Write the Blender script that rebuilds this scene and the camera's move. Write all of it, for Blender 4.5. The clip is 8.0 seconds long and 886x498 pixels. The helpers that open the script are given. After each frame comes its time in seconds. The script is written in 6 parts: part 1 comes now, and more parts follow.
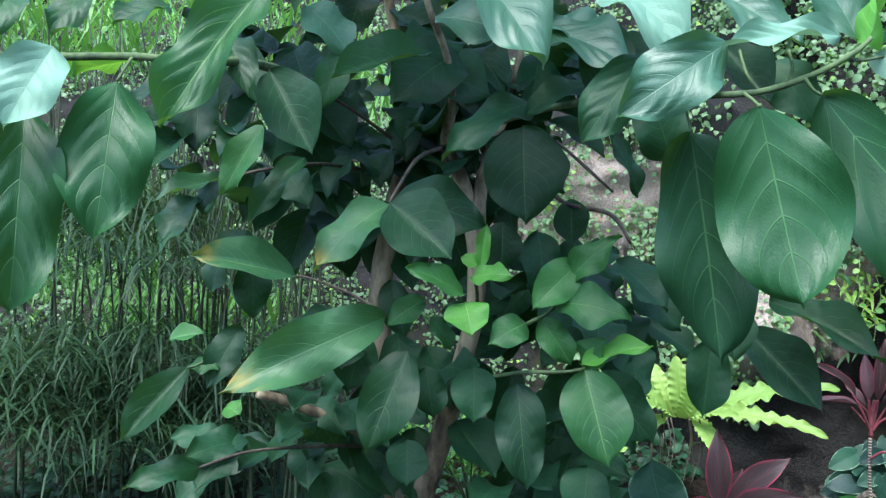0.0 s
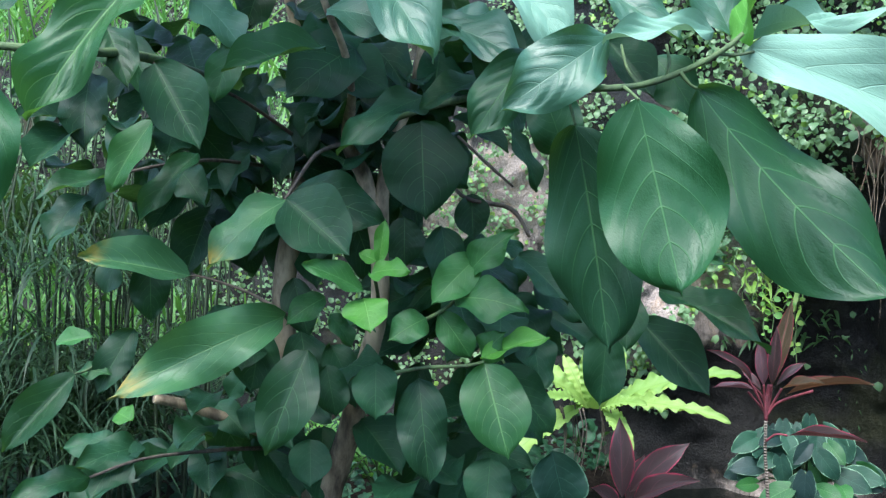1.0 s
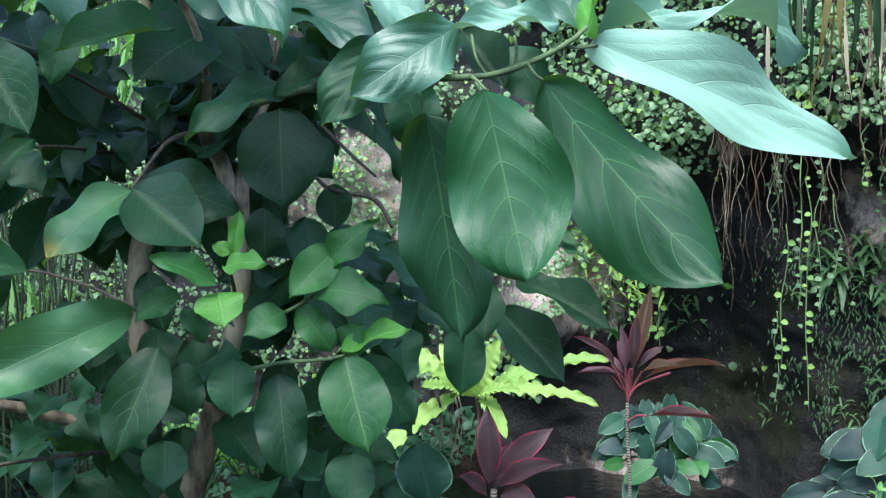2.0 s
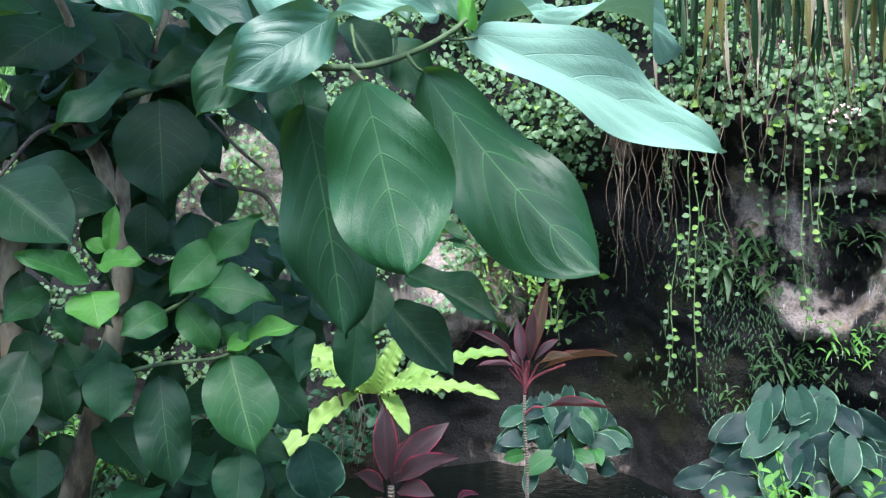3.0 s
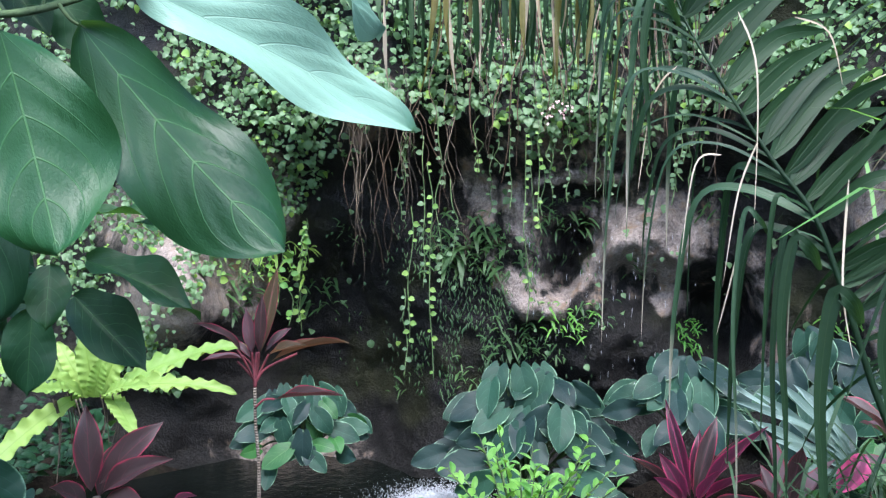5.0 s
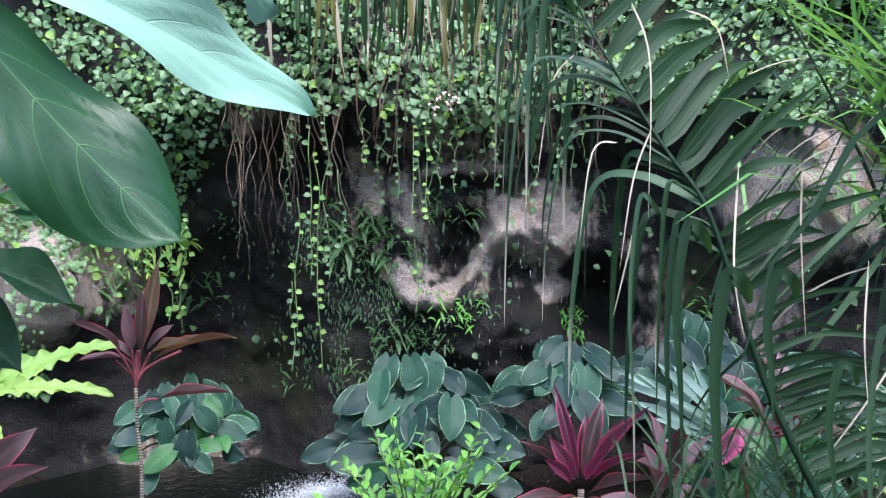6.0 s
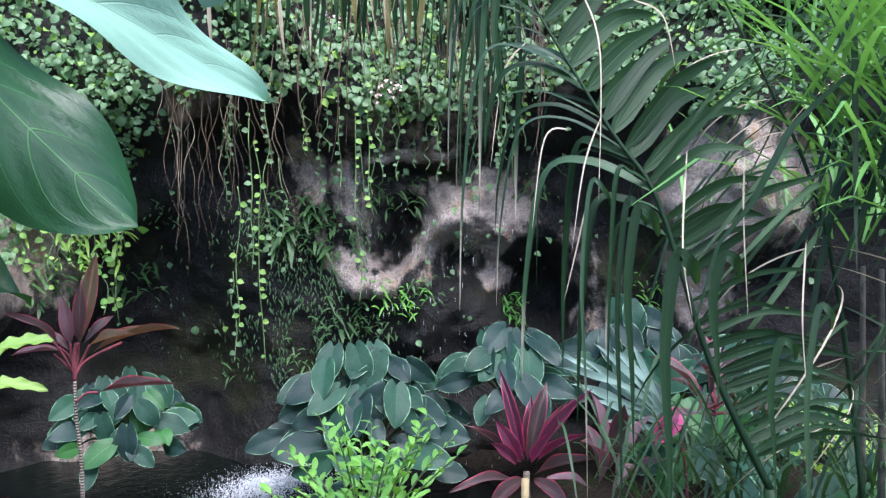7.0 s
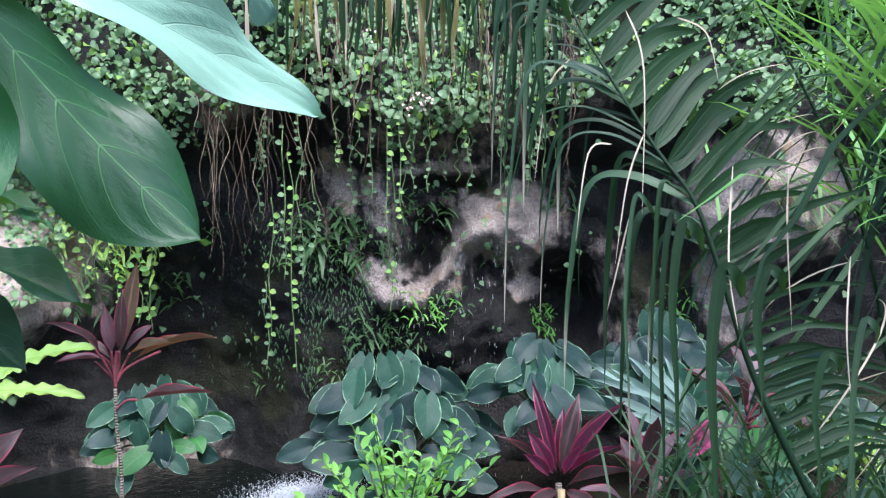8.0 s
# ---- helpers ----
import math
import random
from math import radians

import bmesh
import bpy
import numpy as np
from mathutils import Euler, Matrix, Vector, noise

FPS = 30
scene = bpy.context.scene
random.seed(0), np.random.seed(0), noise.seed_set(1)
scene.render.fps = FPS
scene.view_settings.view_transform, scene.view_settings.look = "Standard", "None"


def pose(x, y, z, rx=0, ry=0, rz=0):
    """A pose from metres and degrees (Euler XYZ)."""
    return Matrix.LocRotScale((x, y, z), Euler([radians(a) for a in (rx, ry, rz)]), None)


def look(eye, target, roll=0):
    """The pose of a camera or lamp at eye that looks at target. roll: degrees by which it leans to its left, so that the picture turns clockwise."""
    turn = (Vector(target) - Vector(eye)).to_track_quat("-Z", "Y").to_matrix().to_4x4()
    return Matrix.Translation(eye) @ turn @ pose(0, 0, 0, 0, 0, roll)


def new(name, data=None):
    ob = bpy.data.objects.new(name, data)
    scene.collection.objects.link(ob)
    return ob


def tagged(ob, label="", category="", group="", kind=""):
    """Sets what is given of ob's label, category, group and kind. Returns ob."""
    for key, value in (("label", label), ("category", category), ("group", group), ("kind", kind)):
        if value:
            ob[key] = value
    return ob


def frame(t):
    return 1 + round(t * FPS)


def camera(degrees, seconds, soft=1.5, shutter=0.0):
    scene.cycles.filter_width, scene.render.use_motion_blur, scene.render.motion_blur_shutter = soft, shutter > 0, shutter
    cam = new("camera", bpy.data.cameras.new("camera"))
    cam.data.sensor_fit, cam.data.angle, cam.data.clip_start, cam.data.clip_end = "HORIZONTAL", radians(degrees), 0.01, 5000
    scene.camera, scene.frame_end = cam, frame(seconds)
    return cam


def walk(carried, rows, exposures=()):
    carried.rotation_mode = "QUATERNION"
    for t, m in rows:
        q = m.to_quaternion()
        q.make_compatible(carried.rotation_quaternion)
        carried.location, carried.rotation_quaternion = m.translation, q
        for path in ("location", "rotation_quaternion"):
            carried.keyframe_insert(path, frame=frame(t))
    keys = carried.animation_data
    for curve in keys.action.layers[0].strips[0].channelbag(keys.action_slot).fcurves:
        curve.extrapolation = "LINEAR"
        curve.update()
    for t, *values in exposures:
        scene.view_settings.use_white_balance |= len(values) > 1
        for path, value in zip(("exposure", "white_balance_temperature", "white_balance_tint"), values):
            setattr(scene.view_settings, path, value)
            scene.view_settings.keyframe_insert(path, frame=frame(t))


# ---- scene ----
ROWS = [
    (0.0, 0.000, 0.000, 1.600, 0.02, -1.45, -1.23),
    (0.5, 0.028, 0.009, 1.600, -2.06, -1.54, -0.75),
    (1.0, 0.049, 0.008, 1.595, -5.59, -1.50, -0.47),
    (1.5, 0.079, 0.019, 1.597, -10.01, -1.80, -0.30),
    (3.0, 0.140, 0.025, 1.590, -20.56, -2.33, -0.02),
    (3.5, 0.174, 0.032, 1.585, -24.23, -2.19, 0.53),
    (4.0, 0.208, 0.038, 1.580, -29.03, -2.45, 0.48),
    (4.5, 0.240, 0.029, 1.573, -34.30, -2.82, -0.02),
    (5.0, 0.250, 0.029, 1.569, -37.95, -2.90, -0.17),
    (6.5, 0.224, 0.073, 1.557, -49.64, -3.89, 0.18),
    (7.0, 0.208, 0.073, 1.555, -50.83, -4.22, 0.23),
    (7.5, 0.191, 0.073, 1.554, -50.71, -4.15, 0.21),
    (8.0, 0.165, 0.083, 1.560, -49.11, -3.45, 0.11),
]
cam = camera(58.05, 8.0, soft=1.3)
walk(cam, [(t, pose(x, y, z, 90 + pitch, roll, yaw)) for t, x, y, z, yaw, pitch, roll in ROWS],
     exposures=[(0.0, 2.40, 6060, 8), (3.5, 2.40, 6080, 14), (8.0, 2.40, 6010, 18)])

# ---- daylight: a bright overcast sky through a high glass roof ----
world = bpy.data.worlds.new("overcast_sky")
scene.world = world
world.use_nodes = True
wt = world.node_tree
sky = wt.nodes.new("ShaderNodeTexSky")
sky.sky_type = "NISHITA"
sky.sun_disc = False
sky.sun_elevation, sky.sun_rotation = radians(59), radians(208)
sky.dust_density, sky.air_density = 1.5, 1.0
wt.nodes["Background"].inputs["Strength"].default_value = 0.11
wt.links.new(sky.outputs["Color"], wt.nodes["Background"].inputs["Color"])
sun = new("sun", bpy.data.lights.new("sun", "SUN"))
sun.data.energy, sun.data.angle, sun.data.color = 1.5, radians(35), (1.0, 0.98, 0.94)
sun.matrix_world = look((-0.9, -1.7, 5.8), (0.7, 1.3, 0.0))

# ---- node helpers ----


def fresh(name):
    mat = bpy.data.materials.new(name)
    mat.use_nodes = True
    nt = mat.node_tree
    nt.nodes.clear()
    return mat, nt


def put(nt, socket, value):
    if isinstance(value, bpy.types.NodeSocket):
        nt.links.new(value, socket)
    else:
        socket.default_value = value


def mth(nt, op, *args):
    n = nt.nodes.new("ShaderNodeMath")
    n.operation = op
    for i, a in enumerate(args):
        put(nt, n.inputs[i], a)
    return n.outputs[0]


def ramp(nt, value, lo, hi, a=0.0, b=1.0, smooth=True):
    n = nt.nodes.new("ShaderNodeMapRange")
    n.interpolation_type = "SMOOTHSTEP" if smooth else "LINEAR"
    for key, v in (("Value", value), ("From Min", lo), ("From Max", hi), ("To Min", a), ("To Max", b)):
        put(nt, n.inputs[key], v)
    return n.outputs["Result"]


def mixc(nt, fac, a, b, blend="MIX"):
    n = nt.nodes.new("ShaderNodeMix")
    n.data_type, n.blend_type = "RGBA", blend
    put(nt, n.inputs["Factor"], fac)
    for key, v in ((6, a), (7, b)):
        put(nt, n.inputs[key], (*v, 1) if isinstance(v, tuple) and len(v) == 3 else v)
    return n.outputs[2]


def noise_of(nt, scale, detail=3.0, vec=None, rough=0.55):
    n = nt.nodes.new("ShaderNodeTexNoise")
    n.inputs["Scale"].default_value, n.inputs["Detail"].default_value, n.inputs["Roughness"].default_value = scale, detail, rough
    if vec is None:
        vec = nt.nodes.new("ShaderNodeTexCoord").outputs["Object"]
    nt.links.new(vec, n.inputs["Vector"])
    return n.outputs["Fac"]


def bump_of(nt, height, strength=0.3, dist=0.01):
    n = nt.nodes.new("ShaderNodeBump")
    n.inputs["Strength"].default_value, n.inputs["Distance"].default_value = strength, dist
    nt.links.new(height, n.inputs["Height"])
    return n.outputs["Normal"]


def finish(nt, colour, rough, normal=None, thin=0.0, thin_colour=None, metal=0.0, spec=0.5):
    b = nt.nodes.new("ShaderNodeBsdfPrincipled")
    out = nt.nodes.new("ShaderNodeOutputMaterial")
    put(nt, b.inputs["Base Color"], (*colour, 1) if isinstance(colour, tuple) else colour)
    put(nt, b.inputs["Roughness"], rough)
    b.inputs["Metallic"].default_value, b.inputs["Specular IOR Level"].default_value = metal, spec
    if normal is not None:
        nt.links.new(normal, b.inputs["Normal"])
    last = b.outputs[0]
    if thin:
        tr = nt.nodes.new("ShaderNodeBsdfTranslucent")
        c = colour if thin_colour is None else thin_colour
        put(nt, tr.inputs["Color"], (*c, 1) if isinstance(c, tuple) else c)
        mx = nt.nodes.new("ShaderNodeMixShader")
        mx.inputs[0].default_value = thin
        nt.links.new(last, mx.inputs[1])
        nt.links.new(tr.outputs[0], mx.inputs[2])
        last = mx.outputs[0]
    nt.links.new(last, out.inputs["Surface"])


def world_pos(nt):
    return nt.nodes.new("ShaderNodeNewGeometry").outputs["Position"]


# ---- materials ----


def leaf_paint(name, base, dark, vein, rough=0.38, thin=0.22, thin_colour=(0.12, 0.3, 0.04), veins=7.0, edge=None, edge_from=0.8,
               spot=None, mid=0.036, vein_mix=0.7, spec=0.5):
    """A leaf: midrib and side veins that sweep forward, blotches, a coloured margin if there is one."""
    mat, nt = fresh(name)
    uv = nt.nodes.new("ShaderNodeUVMap")
    sep = nt.nodes.new("ShaderNodeSeparateXYZ")
    nt.links.new(uv.outputs[0], sep.inputs[0])
    across = mth(nt, "ABSOLUTE", mth(nt, "MULTIPLY_ADD", sep.outputs[0], 2.0, -1.0))
    along = sep.outputs[1]
    sweep = mth(nt, "ADD", mth(nt, "MULTIPLY", across, 0.15), mth(nt, "MULTIPLY", mth(nt, "POWER", across, 2.0), 0.36))
    c = mth(nt, "MULTIPLY", mth(nt, "SUBTRACT", along, sweep), veins)
    d = mth(nt, "ABSOLUTE", mth(nt, "SUBTRACT", mth(nt, "FRACT", c), 0.5))
    lat = mth(nt, "MULTIPLY", ramp(nt, d, 0.458, 0.495), ramp(nt, across, 0.45, 0.98, 1.0, 0.0))
    rib = ramp(nt, across, mid * 0.35, mid, 1.0, 0.0)
    veinmask = mth(nt, "MAXIMUM", mth(nt, "MULTIPLY", lat, 0.8), rib)
    info = nt.nodes.new("ShaderNodeObjectInfo")
    geo = nt.nodes.new("ShaderNodeNewGeometry")
    blot = noise_of(nt, 3.0, 4.0)
    rnd = mth(nt, "ADD", mth(nt, "MULTIPLY", info.outputs["Random"], 0.75), mth(nt, "MULTIPLY", geo.outputs["Random Per Island"], 0.3))
    shade = mth(nt, "ADD", mth(nt, "MULTIPLY", blot, 0.7), mth(nt, "MULTIPLY", rnd, 0.65))
    col = mixc(nt, ramp(nt, shade, 0.3, 1.05), dark, base)
    if edge:
        rim = mth(nt, "ADD", across, mth(nt, "MULTIPLY", mth(nt, "SUBTRACT", blot, 0.5), 0.5))
        col = mixc(nt, ramp(nt, rim, edge_from, min(edge_from + 0.18, 1.0)), col, edge)
    if spot:
        far = mth(nt, "MULTIPLY", ramp(nt, along, 0.72, 1.0), ramp(nt, noise_of(nt, 6.0), 0.35, 0.6))
        col = mixc(nt, far, col, spot)
    col = mixc(nt, mth(nt, "MULTIPLY", veinmask, vein_mix), col, vein)
    fine = noise_of(nt, 60.0, 2.0)
    vor = nt.nodes.new("ShaderNodeTexVoronoi")
    vor.feature, vor.inputs["Scale"].default_value = "DISTANCE_TO_EDGE", 34.0
    nt.links.new(nt.nodes.new("ShaderNodeTexCoord").outputs["Object"], vor.inputs["Vector"])
    net = ramp(nt, vor.outputs["Distance"], 0.0, 0.18)
    h = mth(nt, "ADD", mth(nt, "SUBTRACT", mth(nt, "MULTIPLY", fine, 0.35), veinmask), mth(nt, "MULTIPLY", net, 0.05))
    r = mth(nt, "MULTIPLY_ADD", blot, 0.34, rough - 0.12)
    finish(nt, col, r, bump_of(nt, h, 0.42, 0.004), thin, thin_colour, spec=spec)
    return mat


M_BIG = leaf_paint("big_leaf_green", (0.011, 0.072, 0.021), (0.005, 0.034, 0.012), (0.09, 0.24, 0.08), 0.43, 0.18, veins=5.5, mid=0.022, vein_mix=0.5, spec=0.42)
# sky sheen painted as paler greens; same tree leaves as big_leaf_green
M_SHEEN = leaf_paint("painted_sheen_leaf", (0.065, 0.170, 0.105), (0.028, 0.095, 0.058), (0.16, 0.32, 0.20), 0.36, 0.18, veins=6.0, mid=0.024, vein_mix=0.5, spec=0.6)
M_SKYSHEEN = leaf_paint("sky_sheen_leaf", (0.205, 0.365, 0.275), (0.145, 0.300, 0.215), (0.28, 0.43, 0.33), 0.44, 0.20, (0.20, 0.40, 0.20), veins=5.5, mid=0.02, vein_mix=0.3, spec=0.36)
M_DARK = leaf_paint("dark_leaf_green", (0.016, 0.072, 0.030), (0.005, 0.028, 0.014), (0.08, 0.20, 0.07), 0.46, 0.12, mid=0.024, vein_mix=0.5, spec=0.30)
M_MID = leaf_paint("fresh_leaf_green", (0.036, 0.146, 0.036), (0.016, 0.076, 0.026), (0.13, 0.30, 0.09), 0.42, 0.22, (0.14, 0.38, 0.05), spec=0.4)
M_LIME = leaf_paint("young_leaf_lime", (0.090, 0.300, 0.045), (0.050, 0.200, 0.036), (0.24, 0.48, 0.12), 0.45, 0.32, (0.22, 0.52, 0.05))
M_SPOT = leaf_paint("yellowing_leaf", (0.070, 0.200, 0.070), (0.030, 0.110, 0.050), (0.16, 0.32, 0.12), 0.40, 0.2, spot=(0.45, 0.30, 0.06))
M_FERN = leaf_paint("nest_fern_frond", (0.300, 0.460, 0.115), (0.150, 0.300, 0.060), (0.15, 0.27, 0.04), 0.48, 0.32, (0.40, 0.58, 0.10), veins=30.0, mid=0.09, vein_mix=0.55)
M_RED = leaf_paint("red_cordyline_leaf", (0.070, 0.046, 0.048), (0.028, 0.024, 0.024), (0.20, 0.05, 0.07), 0.42, 0.2, (0.22, 0.08, 0.07), veins=3.0, edge=(0.44, 0.04, 0.09), edge_from=0.84, mid=0.06, vein_mix=0.5)
M_ROSE = leaf_paint("rose_cordyline_leaf", (0.075, 0.032, 0.048), (0.030, 0.016, 0.026), (0.40, 0.03, 0.13), 0.38, 0.25, (0.55, 0.05, 0.18), veins=3.0, edge=(0.56, 0.05, 0.15), edge_from=0.80, mid=0.09)
M_BROWN = leaf_paint("bronze_cordyline_leaf", (0.135, 0.095, 0.055), (0.055, 0.050, 0.030), (0.25, 0.06, 0.06), 0.42, 0.22, (0.30, 0.14, 0.06), veins=3.0, edge=(0.36, 0.05, 0.07), edge_from=0.88, mid=0.06)
M_GREY = leaf_paint("grey_cordyline_leaf", (0.210, 0.150, 0.170), (0.100, 0.060, 0.075), (0.30, 0.10, 0.12), 0.45, 0.2, (0.35, 0.12, 0.12), veins=3.0, edge=(0.40, 0.05, 0.09), edge_from=0.85)
M_PINK = leaf_paint("pink_leaf", (0.220, 0.050, 0.110), (0.070, 0.030, 0.055), (0.60, 0.10, 0.25), 0.4, 0.3, (0.7, 0.1, 0.25), veins=5.0, edge=(0.68, 0.10, 0.26), edge_from=0.5)
M_ALO = leaf_paint("elephant_ear_leaf", (0.024, 0.078, 0.048), (0.010, 0.036, 0.027), (0.06, 0.16, 0.10), 0.46, 0.14, (0.1, 0.3, 0.08), veins=5.0, edge=(0.19, 0.35, 0.21), edge_from=0.90, mid=0.026, vein_mix=0.45, spec=0.24)
M_ALOD = leaf_paint("dusky_elephant_ear_leaf", (0.015, 0.040, 0.036), (0.008, 0.022, 0.022), (0.04, 0.10, 0.08), 0.42, 0.12, (0.1, 0.3, 0.08), veins=5.0, edge=(0.15, 0.28, 0.17), edge_from=0.92, mid=0.024, vein_mix=0.4, spec=0.26)
M_PALM = leaf_paint("palm_leaflet", (0.016, 0.046, 0.018), (0.005, 0.018, 0.009), (0.05, 0.10, 0.04), 0.50, 0.2, (0.08, 0.20, 0.04), veins=1.0, mid=0.10, vein_mix=0.25, spec=0.22)
M_PALMTIP = leaf_paint("palm_leaflet_dry_tip", (0.040, 0.090, 0.045), (0.010, 0.036, 0.020), (0.10, 0.17, 0.08), 0.5, 0.2, (0.09, 0.22, 0.04), veins=1.0, mid=0.10, vein_mix=0.3, spec=0.35, spot=(0.62, 0.53, 0.42))
M_DRY = leaf_paint("dry_leaflet", (0.620, 0.540, 0.420), (0.360, 0.280, 0.180), (0.5, 0.45, 0.35), 0.7, 0.25, (0.5, 0.4, 0.2), veins=1.0)
M_STRAW = leaf_paint("yellowing_strap", (0.190, 0.165, 0.050), (0.060, 0.070, 0.026), (0.3, 0.3, 0.1), 0.55, 0.3, (0.45, 0.4, 0.06), veins=1.0)
M_SILVER = leaf_paint("silver_frond", (0.220, 0.330, 0.290), (0.110, 0.190, 0.160), (0.4, 0.5, 0.45), 0.45, 0.15, (0.2, 0.4, 0.2), veins=1.0)
M_SHRUB = leaf_paint("shrub_leaf_lime", (0.170, 0.400, 0.070), (0.045, 0.180, 0.036), (0.3, 0.55, 0.12), 0.42, 0.3, (0.28, 0.62, 0.06), veins=5.0, vein_mix=0.35)
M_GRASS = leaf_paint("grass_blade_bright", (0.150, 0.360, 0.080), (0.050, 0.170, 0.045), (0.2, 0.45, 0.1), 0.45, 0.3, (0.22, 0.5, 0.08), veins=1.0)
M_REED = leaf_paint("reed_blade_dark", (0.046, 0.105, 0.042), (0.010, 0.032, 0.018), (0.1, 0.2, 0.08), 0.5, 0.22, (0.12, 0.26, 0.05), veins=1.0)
# darker copy of reed_blade_dark: canopy shade put into the colour
M_REEDSHADE = leaf_paint("shaded_thicket_blade", (0.030, 0.074, 0.032), (0.006, 0.020, 0.012), (0.1, 0.2, 0.08), 0.5, 0.15, (0.10, 0.22, 0.04), veins=1.0, spec=0.25)
M_IVY = leaf_paint("creeper_leaf", (0.125, 0.230, 0.105), (0.022, 0.072, 0.034), (0.22, 0.34, 0.16), 0.42, 0.25, (0.22, 0.45, 0.08), veins=4.0, vein_mix=0.3)
M_YIVY = leaf_paint("golden_creeper_leaf", (0.220, 0.380, 0.070), (0.080, 0.220, 0.040), (0.35, 0.52, 0.14), 0.42, 0.3, (0.42, 0.66, 0.08), veins=4.0, vein_mix=0.3)
M_CFERN = leaf_paint("rock_fern_leaf", (0.070, 0.160, 0.048), (0.018, 0.062, 0.026), (0.12, 0.25, 0.08), 0.48, 0.25, (0.14, 0.30, 0.05), veins=1.0)


def bark_paint(name, light, dark, scale=30.0, rings=0.0):
    mat, nt = fresh(name)
    tc = nt.nodes.new("ShaderNodeTexCoord").outputs["Object"]
    mp = nt.nodes.new("ShaderNodeMapping")
    mp.inputs["Scale"].default_value = (1, 1, 0.35)
    nt.links.new(tc, mp.inputs["Vector"])
    a = noise_of(nt, scale, 6.0, mp.outputs[0], 0.65)
    b = noise_of(nt, scale * 0.18, 3.0)
    f = ramp(nt, mth(nt, "ADD", mth(nt, "MULTIPLY", a, 0.6), mth(nt, "MULTIPLY", b, 0.5)), 0.42, 0.66)
    col = mixc(nt, f, dark, light)
    h = a
    if rings:
        sep = nt.nodes.new("ShaderNodeSeparateXYZ")
        nt.links.new(tc, sep.inputs[0])
        ring = mth(nt, "SINE", mth(nt, "MULTIPLY", mth(nt, "ADD", sep.outputs[2], mth(nt, "MULTIPLY", b, 0.01)), rings))
        col = mixc(nt, ramp(nt, ring, 0.5, 1.0, 0.0, 0.7), col, dark)
        h = mth(nt, "SUBTRACT", a, ring)
    finish(nt, col, 0.8, bump_of(nt, h, 0.6, 0.006))
    return mat


M_BARK = bark_paint("grey_brown_bark", (0.40, 0.33, 0.22), (0.070, 0.055, 0.036), 22.0)
M_TWIG = bark_paint("green_twig", (0.085, 0.140, 0.052), (0.032, 0.060, 0.028), 60.0)
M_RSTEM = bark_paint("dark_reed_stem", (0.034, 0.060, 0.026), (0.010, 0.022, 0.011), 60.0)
M_BTWIG = bark_paint("brown_twig", (0.125, 0.100, 0.075), (0.040, 0.034, 0.028), 60.0)
M_ROOT = bark_paint("hanging_root_brown", (0.135, 0.086, 0.050), (0.045, 0.030, 0.020), 60.0)
M_PROOT = bark_paint("pale_root", (0.250, 0.200, 0.135), (0.100, 0.075, 0.050), 60.0)
M_CANE = bark_paint("ringed_cane", (0.280, 0.240, 0.190), (0.090, 0.070, 0.055), 40.0, rings=620.0)
M_PETI = bark_paint("leaf_stalk", (0.150, 0.240, 0.090), (0.070, 0.130, 0.050), 50.0)
M_RSTALK = bark_paint("red_stalk", (0.230, 0.045, 0.060), (0.090, 0.022, 0.030), 50.0)
M_BAMBOO = bark_paint("bamboo_stake", (0.560, 0.440, 0.240), (0.340, 0.250, 0.120), 30.0)
M_FIBRE = bark_paint("palm_fibre", (0.130, 0.115, 0.085), (0.028, 0.028, 0.022), 45.0)


def rock_paint():
    """Pinkish dry rock with soaked black algae and moss; the dryness, lowered to paint shade in the cave and under the
    ledge, lives in the mesh's 'dry' attribute.
    """
    mat, nt = fresh("wet_cliff_rock")
    at = nt.nodes.new("ShaderNodeAttribute")
    at.attribute_name = "dry"
    p = world_pos(nt)
    big, mid, fine = noise_of(nt, 1.6, 5.0, p), noise_of(nt, 9.0, 6.0, p, 0.65), noise_of(nt, 60.0, 4.0, p, 0.7)
    mp = nt.nodes.new("ShaderNodeMapping")
    mp.inputs["Scale"].default_value = (14, 14, 1.1)
    nt.links.new(p, mp.inputs["Vector"])
    streak = noise_of(nt, 1.0, 5.0, mp.outputs[0], 0.6)
    dry = mth(nt, "ADD", at.outputs["Fac"], mth(nt, "MULTIPLY", mth(nt, "SUBTRACT", mth(nt, "ADD", mid, streak), 1.0), 0.95))
    pink = mixc(nt, ramp(nt, fine, 0.3, 0.7), (0.22, 0.18, 0.155), (0.42, 0.36, 0.32))
    pink = mixc(nt, ramp(nt, mid, 0.5, 0.75), pink, (0.30, 0.20, 0.12))
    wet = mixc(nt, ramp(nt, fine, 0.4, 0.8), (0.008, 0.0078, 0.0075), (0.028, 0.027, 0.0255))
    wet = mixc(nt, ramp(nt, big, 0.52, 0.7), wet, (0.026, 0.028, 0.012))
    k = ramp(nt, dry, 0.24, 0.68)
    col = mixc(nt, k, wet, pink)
    h = mth(nt, "ADD", mth(nt, "MULTIPLY", mid, 0.8), mth(nt, "MULTIPLY", fine, 0.4))
    finish(nt, col, ramp(nt, k, 0.0, 1.0, 0.50, 0.85), bump_of(nt, h, 0.9, 0.05), spec=0.28)
    return mat


